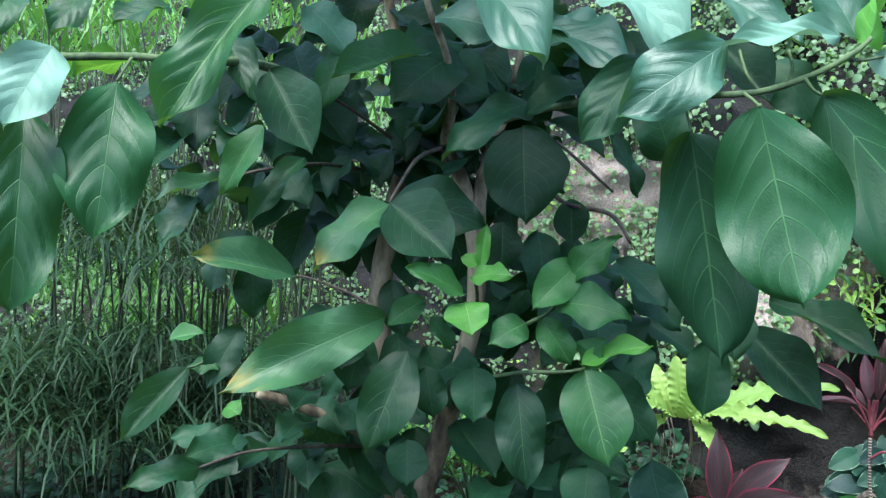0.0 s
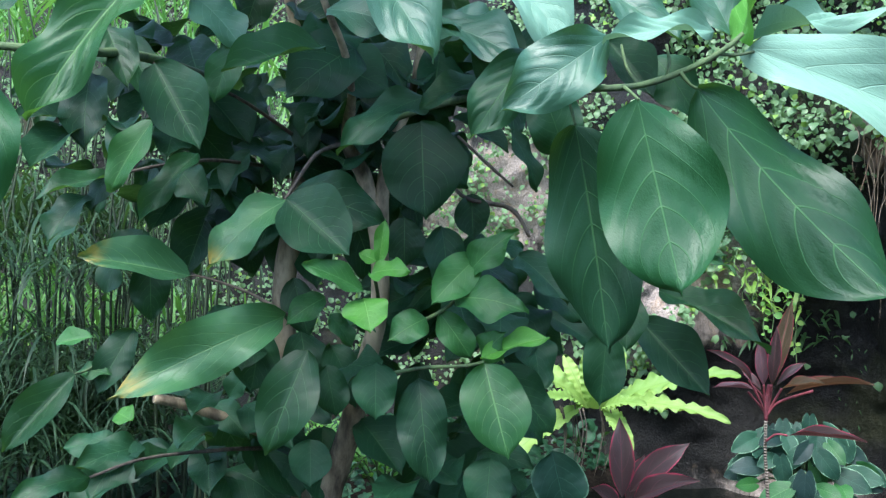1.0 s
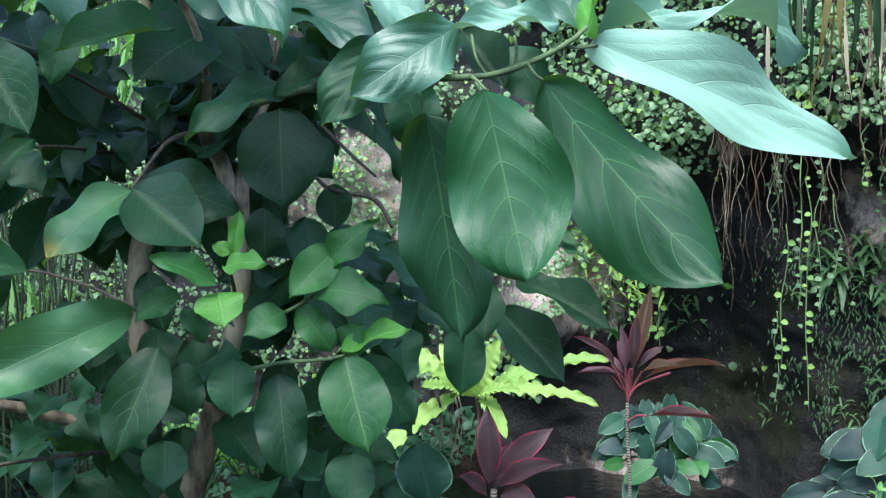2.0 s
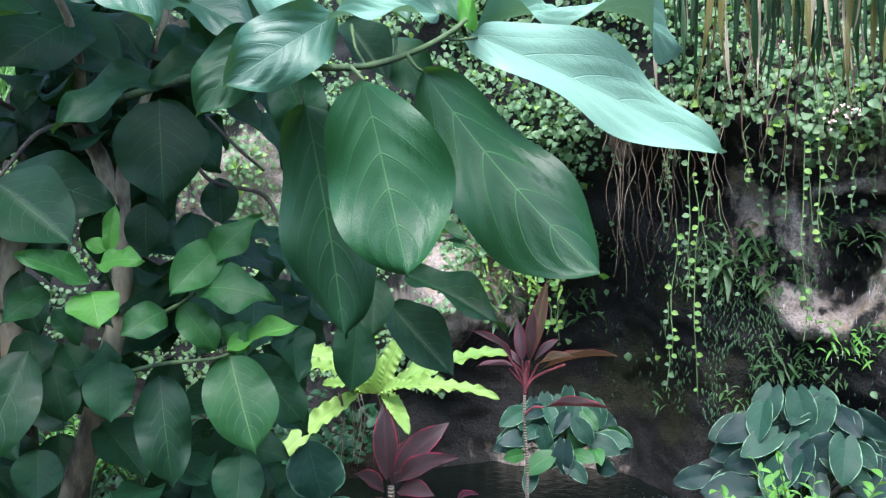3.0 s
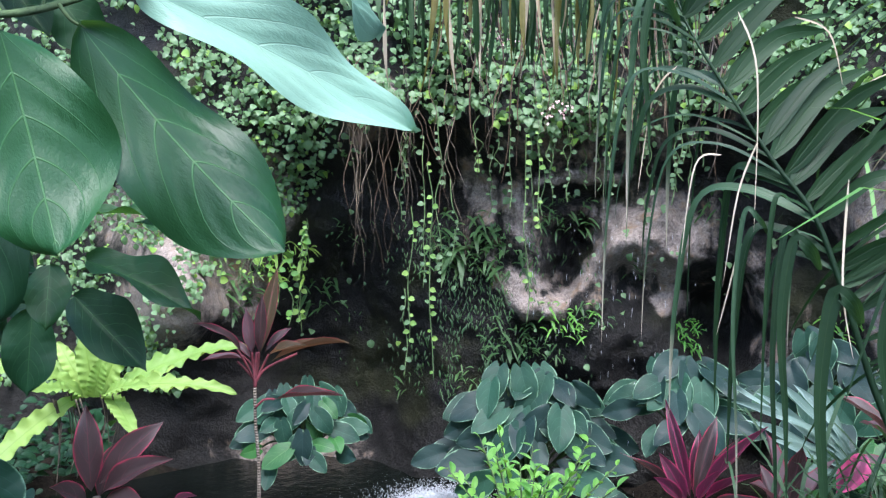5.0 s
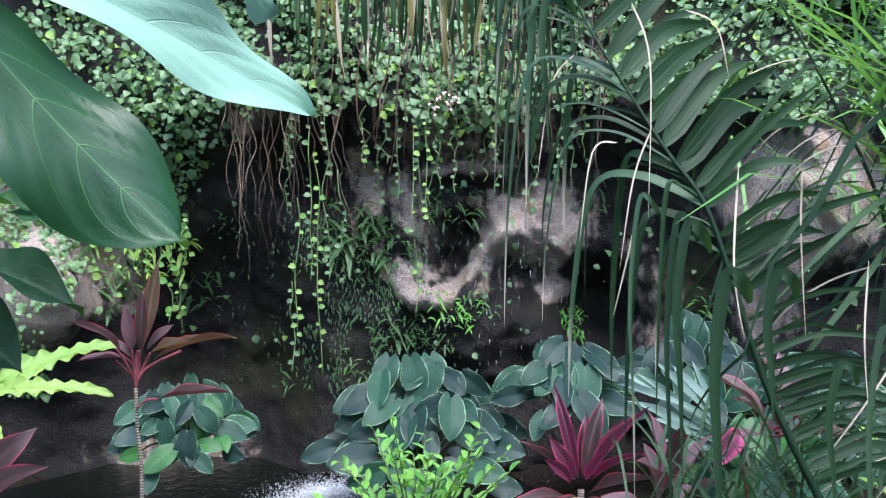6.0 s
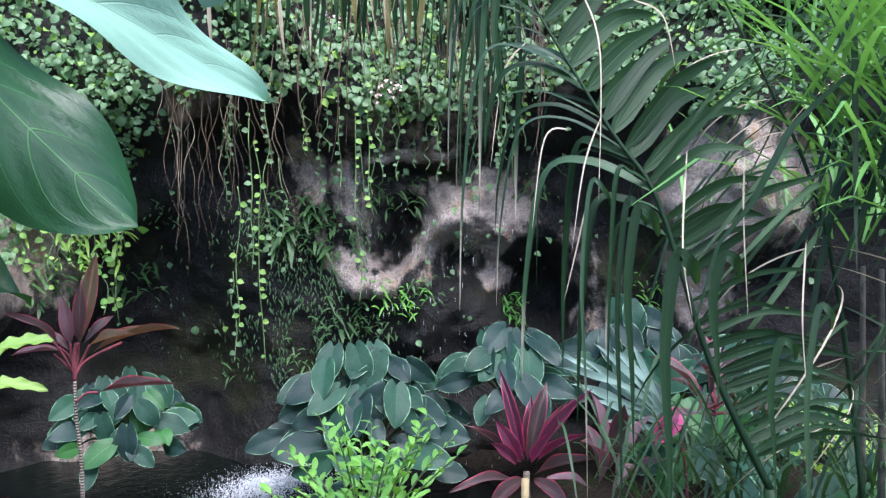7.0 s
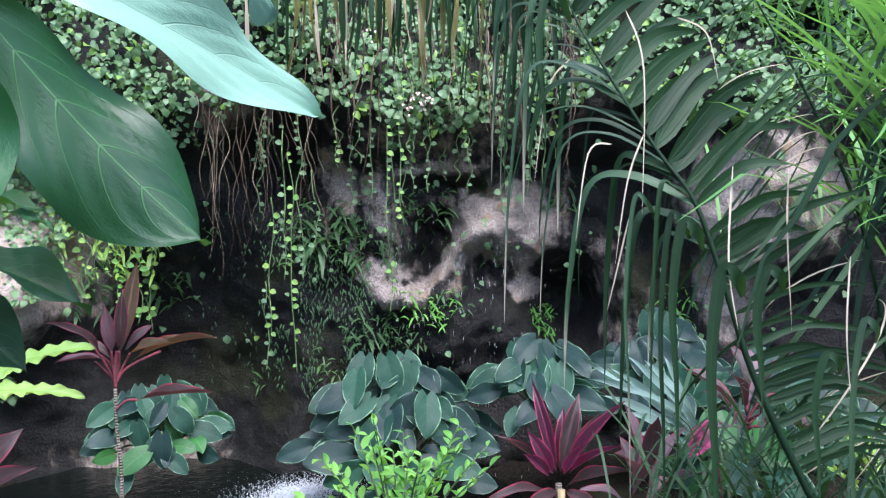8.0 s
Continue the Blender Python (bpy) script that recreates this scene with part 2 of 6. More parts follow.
def soil_paint():
    mat, nt = fresh("dark_damp_soil")
    p = world_pos(nt)
    a, b = noise_of(nt, 3.0, 6.0, p), noise_of(nt, 40.0, 5.0, p, 0.7)
    col = mixc(nt, ramp(nt, b, 0.35, 0.7), (0.006, 0.005, 0.004), (0.026, 0.021, 0.016))
    col = mixc(nt, ramp(nt, a, 0.55, 0.75), col, (0.016, 0.022, 0.009))
    finish(nt, col, 0.95, bump_of(nt, b, 0.8, 0.02), spec=0.1)
    return mat


def plain_paint(name, a, b, scale=20.0, rough=0.6):
    mat, nt = fresh(name)
    n = noise_of(nt, scale, 5.0)
    finish(nt, mixc(nt, ramp(nt, n, 0.3, 0.7), a, b), rough, bump_of(nt, n, 0.4, 0.005))
    return mat


def water_paint():
    mat, nt = fresh("dark_pond_water")
    p = world_pos(nt)
    n = noise_of(nt, 16.0, 4.0, p)
    finish(nt, (0.004, 0.006, 0.005), 0.10, bump_of(nt, n, 0.35, 0.02), spec=0.3)
    return mat


M_ROCK, M_SOIL, M_WATER = rock_paint(), soil_paint(), water_paint()
M_FOAM = plain_paint("white_foam", (0.42, 0.47, 0.52), (0.70, 0.74, 0.78), 40.0, 0.5)
M_FLOWER = plain_paint("pink_blossom", (0.75, 0.45, 0.45), (0.85, 0.65, 0.62), 60.0)

# ---- building helpers ----
UP = Vector((0, 0, 1))
rng = random.Random(7)


def leaf_mesh(name, nl=14, nw=4, p=0.95, q=0.75, arch=0.06, fold=0.10, quilt=0.0, wave=0.0, tip=1.0, heart=0.0, ratio=0.6, ell=0.0, ripple=0.0, seed=0, veins=7.0, lobes=0.0):
    """A leaf of length 1 along y from its base, 1 wide, facing z: chord base to tip, bowed up by arch."""
    r = random.Random(seed)
    ph, ph2 = r.uniform(0, 6), r.uniform(0, 6)
    verts, faces, uvs = [], [], []
    for i in range(nl + 1):
        v = i / nl
        if heart:
            h = 0.5 * max(math.sin(math.pi * (0.14 + 0.86 * v) ** 0.9), 0.0) ** 0.72
        elif ell:
            w = (v / 0.965) ** p if v < 0.965 else 1.0
            h = 0.5 * max(1 - abs(2 * w - 1) ** ell, 0.0) ** q
            h *= 1 - 0.22 * tip * max(0.0, (v - 0.72) / 0.28) ** 1.5 + 0.035 * math.sin(v * 9 + ph2)
            h = max(h, 0.03 * (1 - v) / 0.07 if v > 0.93 else 0.0)
        else:
            h = 0.5 * max(math.sin(math.pi * v ** p), 0.0) ** q
            h *= 1 - tip * max(0.0, (v - 0.8) / 0.2) * 0.35
        h = max(h, 0.004)
        for j in range(-nw, nw + 1):
            u = j / nw
            a = abs(u)
            x = u * h * (1 + (0.06 * math.sin(v * 7 + ph) * u if ell else 0.0) + lobes * math.sin(v * 44 + ph) * a)
            y = v - heart * math.sin(math.pi * 0.85 * a) * (1 - v) ** 3
            c = (v - 0.15 * a - 0.36 * a ** 2.0) * veins
            z = arch * 4 * v * (1 - v) + ratio * fold * a * h - arch * 0.3 * v
            z -= quilt * math.cos(2 * math.pi * c) * min(a, 1 - a) * 2 * math.sin(math.pi * v)
            z += ratio * wave * a * a * math.sin(v * 11 + ph + (1.7 if u > 0 else 0)) + ratio * wave * 0.4 * u * math.sin(v * 4 + ph2)
            z += ripple * a * a * math.sin(v * 52 + ph * u) * math.sin(math.pi * v)
            verts.append((x, y, z + arch * 0.3 * v * v))
            uvs.append((u * 0.5 + 0.5, v))
    w = 2 * nw + 1
    for i in range(nl):
        for j in range(2 * nw):
            k = i * w + j
            faces.append((k, k + 1, k + w + 1, k + w))
    me = bpy.data.meshes.new(name)
    me.from_pydata(verts, [], faces)
    lay = me.uv_layers.new(name="UVMap")
    for poly in me.polygons:
        poly.use_smooth = True
        for li in poly.loop_indices:
            lay.data[li].uv = uvs[me.loops[li].vertex_index]
    return me


def variants(n, **kw):
    return [leaf_mesh("leaf", seed=i * 7 + 3, **{k: (v[i % len(v)] if isinstance(v, (list, tuple)) else v) for k, v in kw.items()}) for i in range(n)]


LM_BIG = variants(6, nl=42, nw=9, ell=[2.0, 1.95, 2.1], p=[1.06, 1.0, 0.98, 1.10], q=[0.52, 0.60, 0.54, 0.52], arch=[0.07, 0.10, 0.05, 0.08, 0.12], fold=[0.25, 0.12, 0.35], quilt=0.016, wave=[0.12, 0.16, 0.14], tip=0.7, veins=5.5)
LM_TREE = variants(8, nl=22, nw=5, ell=[2.0, 1.9, 2.1], p=[0.94, 0.84, 1.04, 0.9], q=[0.58, 0.68, 0.62], arch=[0.06, 0.14, 0.03, 0.10], fold=[0.35, 0.1, 0.6, 0.2], quilt=0.016, wave=[0.09, 0.15, 0.06, 0.12], tip=1.5)
LM_CORD = variants(5, nl=18, nw=3, p=1.0, q=0.9, arch=[0.10, 0.04, 0.16, 0.08], fold=[0.8, 1.2], wave=0.1, ratio=0.2)
LM_FERN = variants(4, nl=48, nw=4, p=1.0, q=0.38, arch=[0.10, 0.16, 0.06], fold=0.25, wave=0.1, lobes=0.05, ripple=0.032, ratio=0.2)
LM_HEART = variants(5, nl=16, nw=5, p=0.70, q=0.62, arch=[0.06, 0.10, 0.04], fold=[0.12, 0.2], quilt=0.006, wave=0.03, heart=0.15, veins=5.0, ratio=0.65)
LM_RIB = variants(6, nl=14, nw=1, p=0.8, q=0.45, arch=[0.03, 0.08, 0.15, 0.05], fold=0.6, wave=0.3, ratio=0.06)
LM_HOOK = variants(4, nl=18, nw=1, p=0.8, q=0.4, arch=[0.32, 0.45, 0.38], fold=0.3, wave=0.01, ratio=0.05)
LM_SMALL = variants(4, nl=6, nw=2, p=0.9, q=0.75, arch=[0.06, 0.1], fold=0.2)
CACHE = {}


def painted(me, mat):
    key = (me.name, mat.name)
    if key not in CACHE:
        m = me.copy()
        m.materials.clear()
        m.materials.append(mat)
        CACHE[key] = m
    return CACHE[key]


def at_world(ob):
    return at_world(ob.parent) @ ob.matrix_basis if ob.parent else ob.matrix_basis.copy()


def thing(name, place, label, category, group="", kind=""):
    ob = new(name)
    ob.empty_display_size = 0.05
    ob.matrix_basis = Matrix.Translation(place)
    return tagged(ob, label, category, group, kind)


def join_to(ob, parent, m):
    ob.parent = parent
    ob.matrix_basis = at_world(parent).inverted() @ m


def leaf_at(parent, meshes, mat, base, tip, width, face, name="leaf", label="", pick=None, thick=1.0):
    """A leaf from base to tip whose upper side looks along face."""
    base, tip, face = Vector(base), Vector(tip), Vector(face)
    y = tip - base
    n = y.length
    y.normalize()
    x = y.cross(face)
    if x.length < 1e-4:
        x = y.cross(Vector((0.3, 0.2, 0.9)))
    x.normalize()
    z = x.cross(y)
    m = Matrix((x * width, y * n, z * n * thick)).transposed().to_4x4()
    m.translation = base
    me = meshes[rng.randrange(len(meshes)) if pick is None else pick % len(meshes)]
    ob = new(name, painted(me, mat))
    join_to(ob, parent, m)
    if label:
        ob["label"] = label
    return ob


def tube_data(points, radii, sides=8, knobs=0.0, seed=0, smooth_steps=5):
    """Verts and faces of a tapered tube through points, smoothed."""
    r = random.Random(seed)
    pts = [Vector(p) for p in points]
    rad = list(radii) if isinstance(radii, (list, tuple)) else [radii] * len(pts)
    out, rr = [], []
    for i in range(len(pts) - 1):
        p0, p1, p2, p3 = pts[max(i - 1, 0)], pts[i], pts[i + 1], pts[min(i + 2, len(pts) - 1)]
        for s in range(smooth_steps):
            t = s / smooth_steps
            out.append(0.5 * ((2 * p1) + (p2 - p0) * t + (2 * p0 - 5 * p1 + 4 * p2 - p3) * t * t + (3 * p1 - p0 - 3 * p2 + p3) * t ** 3))
            rr.append(rad[i] * (1 - t) + rad[i + 1] * t)
    out.append(pts[-1])
    rr.append(rad[-1])
    verts, faces = [], []
    ref = Vector((0.31, 0.22, 0.92))
    for i, p in enumerate(out):
        d = (out[min(i + 1, len(out) - 1)] - out[max(i - 1, 0)]).normalized()
        a = d.cross(ref)
        if a.length < 0.05:
            a = d.cross(Vector((1, 0, 0)))
        a.normalize()
        b = d.cross(a)
        for k in range(sides):
            an = 2 * math.pi * k / sides
            g = rr[i] * (1 + knobs * r.uniform(-1, 1))
            verts.append(tuple(p + (a * math.cos(an) + b * math.sin(an)) * g))
    for i in range(len(out) - 1):
        for k in range(sides):
            faces.append((i * sides + k, i * sides + (k + 1) % sides, (i + 1) * sides + (k + 1) % sides, (i + 1) * sides + k))
    faces.append(tuple(range(sides))[::-1])
    faces.append(tuple(len(verts) - sides + k for k in range(sides)))
    return verts, faces


def mesh_of(name, verts, faces, mat, uvs=None, smooth=True):
    me = bpy.data.meshes.new(name)
    me.from_pydata(verts, [], faces)
    me.materials.append(mat)
    if uvs:
        lay = me.uv_layers.new(name="UVMap")
        lay.data.foreach_set("uv", [c for lp in me.loops for c in uvs[lp.vertex_index]])
    if smooth:
        me.polygons.foreach_set("use_smooth", [True] * len(me.polygons))
    return me


def tube(name, parent, points, radii, mat, sides=8, knobs=0.0, label="", seed=0):
    o = Vector(points[0])
    v, f = tube_data([Vector(p) - o for p in points], radii, sides, knobs, seed)
    ob = new(name, mesh_of(name, v, f, mat))
    if parent:
        join_to(ob, parent, Matrix.Translation(o))
    else:
        ob.matrix_basis = Matrix.Translation(o)
    if label:
        ob["label"] = label
    return ob


class Heap:
    """Gathers many small blades or leaves into one mesh."""

    def __init__(self):
        self.v, self.f, self.uv = [], [], []

    def ribbon(self, pts, width, side, taper=0.6):
        n, k = len(pts), len(self.v)
        for i, p in enumerate(pts):
            t = i / (n - 1)
            w = width * (min(1.0, 0.45 + t * 3) if t < 0.5 else (1 - ((t - 0.5) * 2) ** 2 * 0.97)) * 0.5
            self.v += [tuple(p - side * w), tuple(p + side * w)]
            self.uv += [(0.0, t), (1.0, t)]
        for i in range(n - 1):
            self.f.append((k + 2 * i, k + 2 * i + 1, k + 2 * i + 3, k + 2 * i + 2))

    def leaf(self, base, along, face, length, width, bend=0.12):
        y = along.normalized()
        x = y.cross(face)
        if x.length < 1e-3:
            x = y.cross(Vector((0.5, 0.3, 0.8)))
        x.normalize()
        z = x.cross(y)
        k = len(self.v)
        for t, h in ((0.0, 0.08), (0.22, 0.9), (0.5, 1.0), (0.78, 0.6), (1.0, 0.03)):
            c = base + y * (length * t) + z * (length * bend * 4 * t * (1 - t))
            w = width * 0.5 * h
            self.v += [tuple(c - x * w + z * w * 0.25), tuple(c), tuple(c + x * w + z * w * 0.25)]
            self.uv += [(0.0, t), (0.5, t), (1.0, t)]
        for i in range(4):
            a = k + 3 * i
            self.f += [(a, a + 1, a + 4, a + 3), (a + 1, a + 2, a + 5, a + 4)]

    def done(self, name, mat, parent=None, label="", category="", kind="stuff"):
        ob = new(name, mesh_of(name, self.v, self.f, mat, self.uv))
        if parent:
            join_to(ob, parent, Matrix())
            ob["kind"] = kind
            if label:
                ob["label"] = label
            return ob
        return tagged(ob, label, category, kind=kind)


class Bunch:
    """Joins many placed leaves into one mesh."""

    def __init__(self):
        self.v, self.f, self.uv = [], [], []

    def add(self, me, m):
        k = len(self.v)
        self.v += [tuple(m @ v.co) for v in me.vertices]
        uv = [(0.0, 0.0)] * len(me.vertices)
        lay = me.uv_layers[0].data
        for lp in me.loops:
            uv[lp.vertex_index] = tuple(lay[lp.index].uv)
        self.uv += uv
        self.f += [tuple(i + k for i in p.vertices) for p in me.polygons]

# ---- ground, pond and cliff ----
CX, CY = 0.2, 0.05


def cliff_radius(yaw):
    """Plan of the curved rock face round the path: metres from (CX, CY) by bearing in degrees."""
    keys = [(-130, 5.6), (-95, 5.2), (-75, 4.9), (-52, 4.95), (-35, 5.05), (-22, 5.5), (-8, 6.2), (12, 7.2), (40, 8.2), (75, 8.6)]
    for (a, ra), (b, rb) in zip(keys, keys[1:]):
        if a <= yaw <= b:
            t = (yaw - a) / (b - a)
            t = t * t * (3 - 2 * t)
            return ra + (rb - ra) * t
    return keys[0][1] if yaw < keys[0][0] else keys[-1][1]


# bulges (+ towards the path) and hollows (-): bearing, height, spread in degrees, spread in metres, depth
BULGES = [
    (-51.3, 0.72, 4.2, 0.34, 0.22),
    (-31.6, 0.55, 5.3, 0.68, -0.45),
    (-57.8, 0.87, 2.4, 0.27, -0.30),
    (-33.5, 2.12, 2.4, 0.17, 0.25),
    (-20.1, 1.00, 2.4, 0.31, 0.35),
    (-6.6, 1.06, 3.6, 0.24, 0.30),
    (-69.9, 1.51, 4.5, 0.41, 0.35),
]
# dry, pale stretches of rock: bearing, height, spread in degrees, spread in metres, strength (below 0 darkens)
DRY = [
    (-48.5, 1.42, 10.5, 0.52, 0.34),
    (-49.0, 1.95, 10.0, 0.20, 0.40),
    (-61.0, 1.10, 3.0, 0.45, 0.30),
    (-33.5, 2.15, 2.4, 0.20, 0.75),
    (-20.1, 1.00, 2.8, 0.31, 0.80),
    (-22.2, 1.61, 2.4, 0.27, 0.80),
    (-19.0, 1.54, 4.9, 0.37, 0.70),
    (-8.3, 1.87, 6.9, 0.51, 0.85),
    (-18.7, 0.88, 3.2, 0.31, 0.75),
    (-70.6, 1.57, 6.1, 0.37, 0.85),
    (-68.5, 1.09, 2.8, 0.37, 0.75),
    (-27.8, -0.07, 6.1, 0.14, 0.50),
    (-22.5, 1.58, 6.1, 0.51, 0.90),
    (-23.5, 1.01, 4.9, 0.20, 0.60),
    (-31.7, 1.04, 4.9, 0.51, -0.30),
]
# ribs, ledges and hollows drawn along a line: bearing and height at both ends, half width in metres, dryness (below 0
# darkens), depth
RIBS = [
    (-45.0, 0.95, -50.6, 1.32, 0.080, 1.05, 0.10),
    (-51.0, 1.36, -52.6, 1.28, 0.13, 0.95, 0.10),
    (-53.0, 1.45, -55.0, 1.34, 0.15, 0.95, 0.12),
    (-53.9, 1.34, -54.4, 1.05, 0.10, 1.15, 0.06),
    (-52.8, 1.62, -55.0, 1.60, 0.12, 0.62, 0.04),
    (-43.0, 1.12, -45.0, 1.02, 0.12, 0.82, 0.06),
    (-45.6, 1.73, -52.4, 1.77, 0.045, 0.72, 0.15),
    # undercut below the ledge: its shade painted in by negative dryness
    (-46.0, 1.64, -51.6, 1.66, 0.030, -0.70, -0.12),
    (-40.6, 1.78, -41.4, 1.56, 0.09, 0.60, 0.05),
    (-43.6, 1.66, -44.2, 1.40, 0.08, 0.60, 0.05),
    (-46.0, 1.95, -50.0, 1.88, 0.10, 0.42, 0.06),
    # cave: besides the hollow, its shade is painted dark by negative dryness
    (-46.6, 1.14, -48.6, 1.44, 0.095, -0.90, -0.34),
    (-50.6, 1.45, -55.2, 1.42, 0.15, 1.15, 0.08),
    (-51.5, 1.33, -54.6, 1.28, 0.09, 1.10, 0.05),
    (-44.0, 1.05, -46.2, 0.98, 0.10, 0.95, 0.04),
    (-43.6, 1.17, -45.6, 1.14, 0.10, 0.90, 0.04),
    (-48.5, 0.78, -52.4, 0.86, 0.12, -0.60, 0.03),
    (-60.5, 1.25, -61.5, 0.75, 0.14, 0.40, 0.05),
]


def rib_pull(yaw, z, rib):
    """How strongly a rib acts at a place of the rock face, 0 to 1, with a ragged rim."""
    a0, z0, a1, z1, w = rib[:5]
    k = 0.0846
    px, pz, dx, dz = (yaw - a0) * k, z - z0, (a1 - a0) * k, z1 - z0
    if abs(px) > 1.2 or abs(pz) > 0.9:
        return 0.0
    t = max(0.0, min(1.0, (px * dx + pz * dz) / (dx * dx + dz * dz)))
    d = math.hypot(px - dx * t, pz - dz * t)
    d += 0.07 * noise.noise(Vector((yaw * 0.5, z * 6.0, 1.5))) + 0.04 * noise.noise(Vector((yaw * 1.5, z * 16, 7.5)))
    t = max(0.0, min(1.0, (1.0 * w + 0.06 - d) / (0.5 * w + 0.09)))
    return t * t * (3 - 2 * t)


def cliff_point(yaw, z):
    r = cliff_radius(yaw)
    q = Vector((yaw * 0.09, z * 1.0, 3.3))
    out = 0.30 * noise.noise(q * 0.9) + 0.16 * noise.noise(q * 2.3) + 0.07 * noise.noise(q * 5.5) + 0.035 * noise.noise(q * 12)
    for a, h, sa, sz, amp in BULGES:
        d = ((yaw - a) / sa) ** 2 + ((z - h) / sz) ** 2
        if d < 5:
            out += amp * math.exp(-d * d * 0.8)
    for rib in RIBS:
        out += rib[6] * 0.7 * rib_pull(yaw, z, rib)
    lean = 0.42 * max(0.0, min(1.0, (z - 1.75) / 0.35)) - 0.16 * max(0.0, z - 2.1)
    if yaw > -18:
        k = min(1.0, (yaw + 18) / 14)
        lean = lean * (1 - k) - k * 0.55 * z
    r = r - out - lean
    s, c = math.sin(radians(-yaw)), math.cos(radians(-yaw))
    return Vector((CX + s * r, CY + c * r, z))


def build_cliff():
    nz, top = 230, 4.6
    bearings = [-125 + i for i in range(49)] + [-76 + 0.25 * i for i in range(188)] + [-29 + 0.6 * i for i in range(141)]
    ny = len(bearings) - 1
    verts, faces, dry = [], [], []
    for yaw in bearings:
        for j in range(nz + 1):
            z = -0.5 + (top + 0.5) * j / nz
            verts.append(tuple(cliff_point(yaw, z)))
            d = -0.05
            for a, h, sa, sz, amp in DRY:
                e = ((yaw - a) / sa) ** 2 + ((z - h) / sz) ** 2
                if amp > 0:
                    d = max(d, amp * math.exp(-e * e))
                else:
                    d += amp * math.exp(-e * e)
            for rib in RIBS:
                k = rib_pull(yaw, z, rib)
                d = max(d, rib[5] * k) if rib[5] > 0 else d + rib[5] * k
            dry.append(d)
    for i in range(ny):
        for j in range(nz):
            k = i * (nz + 1) + j
            faces.append((k, k + 1, k + nz + 2, k + nz + 1))
    # a thick top and back
    k0 = len(verts)
    for yaw in bearings:
        s, c = math.sin(radians(-yaw)), math.cos(radians(-yaw))
        r = cliff_radius(yaw) + 2.5
        verts += [(CX + s * r, CY + c * r, top + 0.5), (CX + s * r, CY + c * r, -0.5)]
        dry += [0.2, 0.2]
    for i in range(ny):
        a, b = i * (nz + 1) + nz, (i + 1) * (nz + 1) + nz
        c, d = k0 + 2 * i, k0 + 2 * i + 2
        faces += [(a, c, d, b), (c, c + 1, d + 1, d)]
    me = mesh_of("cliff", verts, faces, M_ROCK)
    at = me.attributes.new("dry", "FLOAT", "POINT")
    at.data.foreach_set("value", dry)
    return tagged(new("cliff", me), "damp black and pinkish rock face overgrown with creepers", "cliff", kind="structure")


def build_ground():
    n, half = 90, 22.0
    verts, faces = [], []
    for i in range(n + 1):
        for j in range(n + 1):
            u, v = 2 * i / n - 1, 2 * j / n - 1
            x, y = half * u * abs(u), half * v * abs(v)
            z = 0.05 * noise.noise(Vector((x * 0.8, y * 0.8, 0))) + 0.02 * noise.noise(Vector((x * 4, y * 4, 1)))
            d = math.hypot(x - 2.2, (y - 3.6) * 1.1)
            z -= 0.75 * max(0.0, 1 - (d / 2.15) ** 2)
            if math.hypot(x, y) > 9:
                z -= 0.05 * (math.hypot(x, y) - 9)
            verts.append((x, y, z))
    for i in range(n):
        for j in range(n):
            k = i * (n + 1) + j
            faces.append((k, k + n + 1, k + n + 2, k + 1))
    tagged(new("ground", mesh_of("ground", verts, faces, M_SOIL)), "dark damp garden soil below the plants", "ground", kind="structure")
    # the far plain
    ring, f = [], []
    for i in range(48):
        a = 2 * math.pi * i / 48
        for r, z in ((20.0, -0.7), (600.0, -0.9)):
            ring.append((r * math.cos(a), r * math.sin(a), z))
        k = (i + 1) % 48
        f.append((2 * i, 2 * i + 1, 2 * k + 1, 2 * k))
    tagged(new("ground", mesh_of("ground", ring, f, M_SOIL)), "open ground beyond the rock garden", "ground", kind="structure")
    v, f = [], []
    for i in range(41):
        for j in range(41):
            x, y = 0.3 + 4.4 * i / 40, 1.7 + 3.4 * j / 40
            v.append((x, y, -0.13 + 0.006 * noise.noise(Vector((x * 7, y * 7, 0)))))
    for i in range(40):
        for j in range(40):
            k = i * 41 + j
            f.append((k, k + 41, k + 42, k + 1))
    tagged(new("water", mesh_of("water", v, f, M_WATER)), "still dark pond water at the foot of the rock", "water", kind="structure")


build_ground()
cliff = build_cliff()


def build_foam(cx, cy):
    r = random.Random(3)
    v, f = [], []
    for i in range(6500):
        a, d = r.uniform(0, 6.28), abs(r.gauss(0, 0.42))
        x, y = cx + d * math.cos(a) * 0.75, cy + d * math.sin(a) * 0.55
        s = r.uniform(0.002, 0.007) * (1.2 - min(d, 1.0))
        k = len(v)
        z = -0.125 + r.uniform(0, 0.05) * max(0, 1 - d * 2)
        v += [(x + s, y, z), (x - s * 0.5, y + s * 0.85, z), (x - s * 0.5, y - s * 0.85, z), (x, y, z + s * 0.9), (x, y, z - s)]
        f += [(k, k + 1, k + 3), (k + 1, k + 2, k + 3), (k + 2, k, k + 3), (k + 1, k, k + 4), (k + 2, k + 1, k + 4), (k, k + 2, k + 4)]
    tagged(new("foam", mesh_of("foam", v, f, M_FOAM)), "white splash and bubbles where water falls into the pond", "foam", kind="stuff")


build_foam(2.99, 3.64)


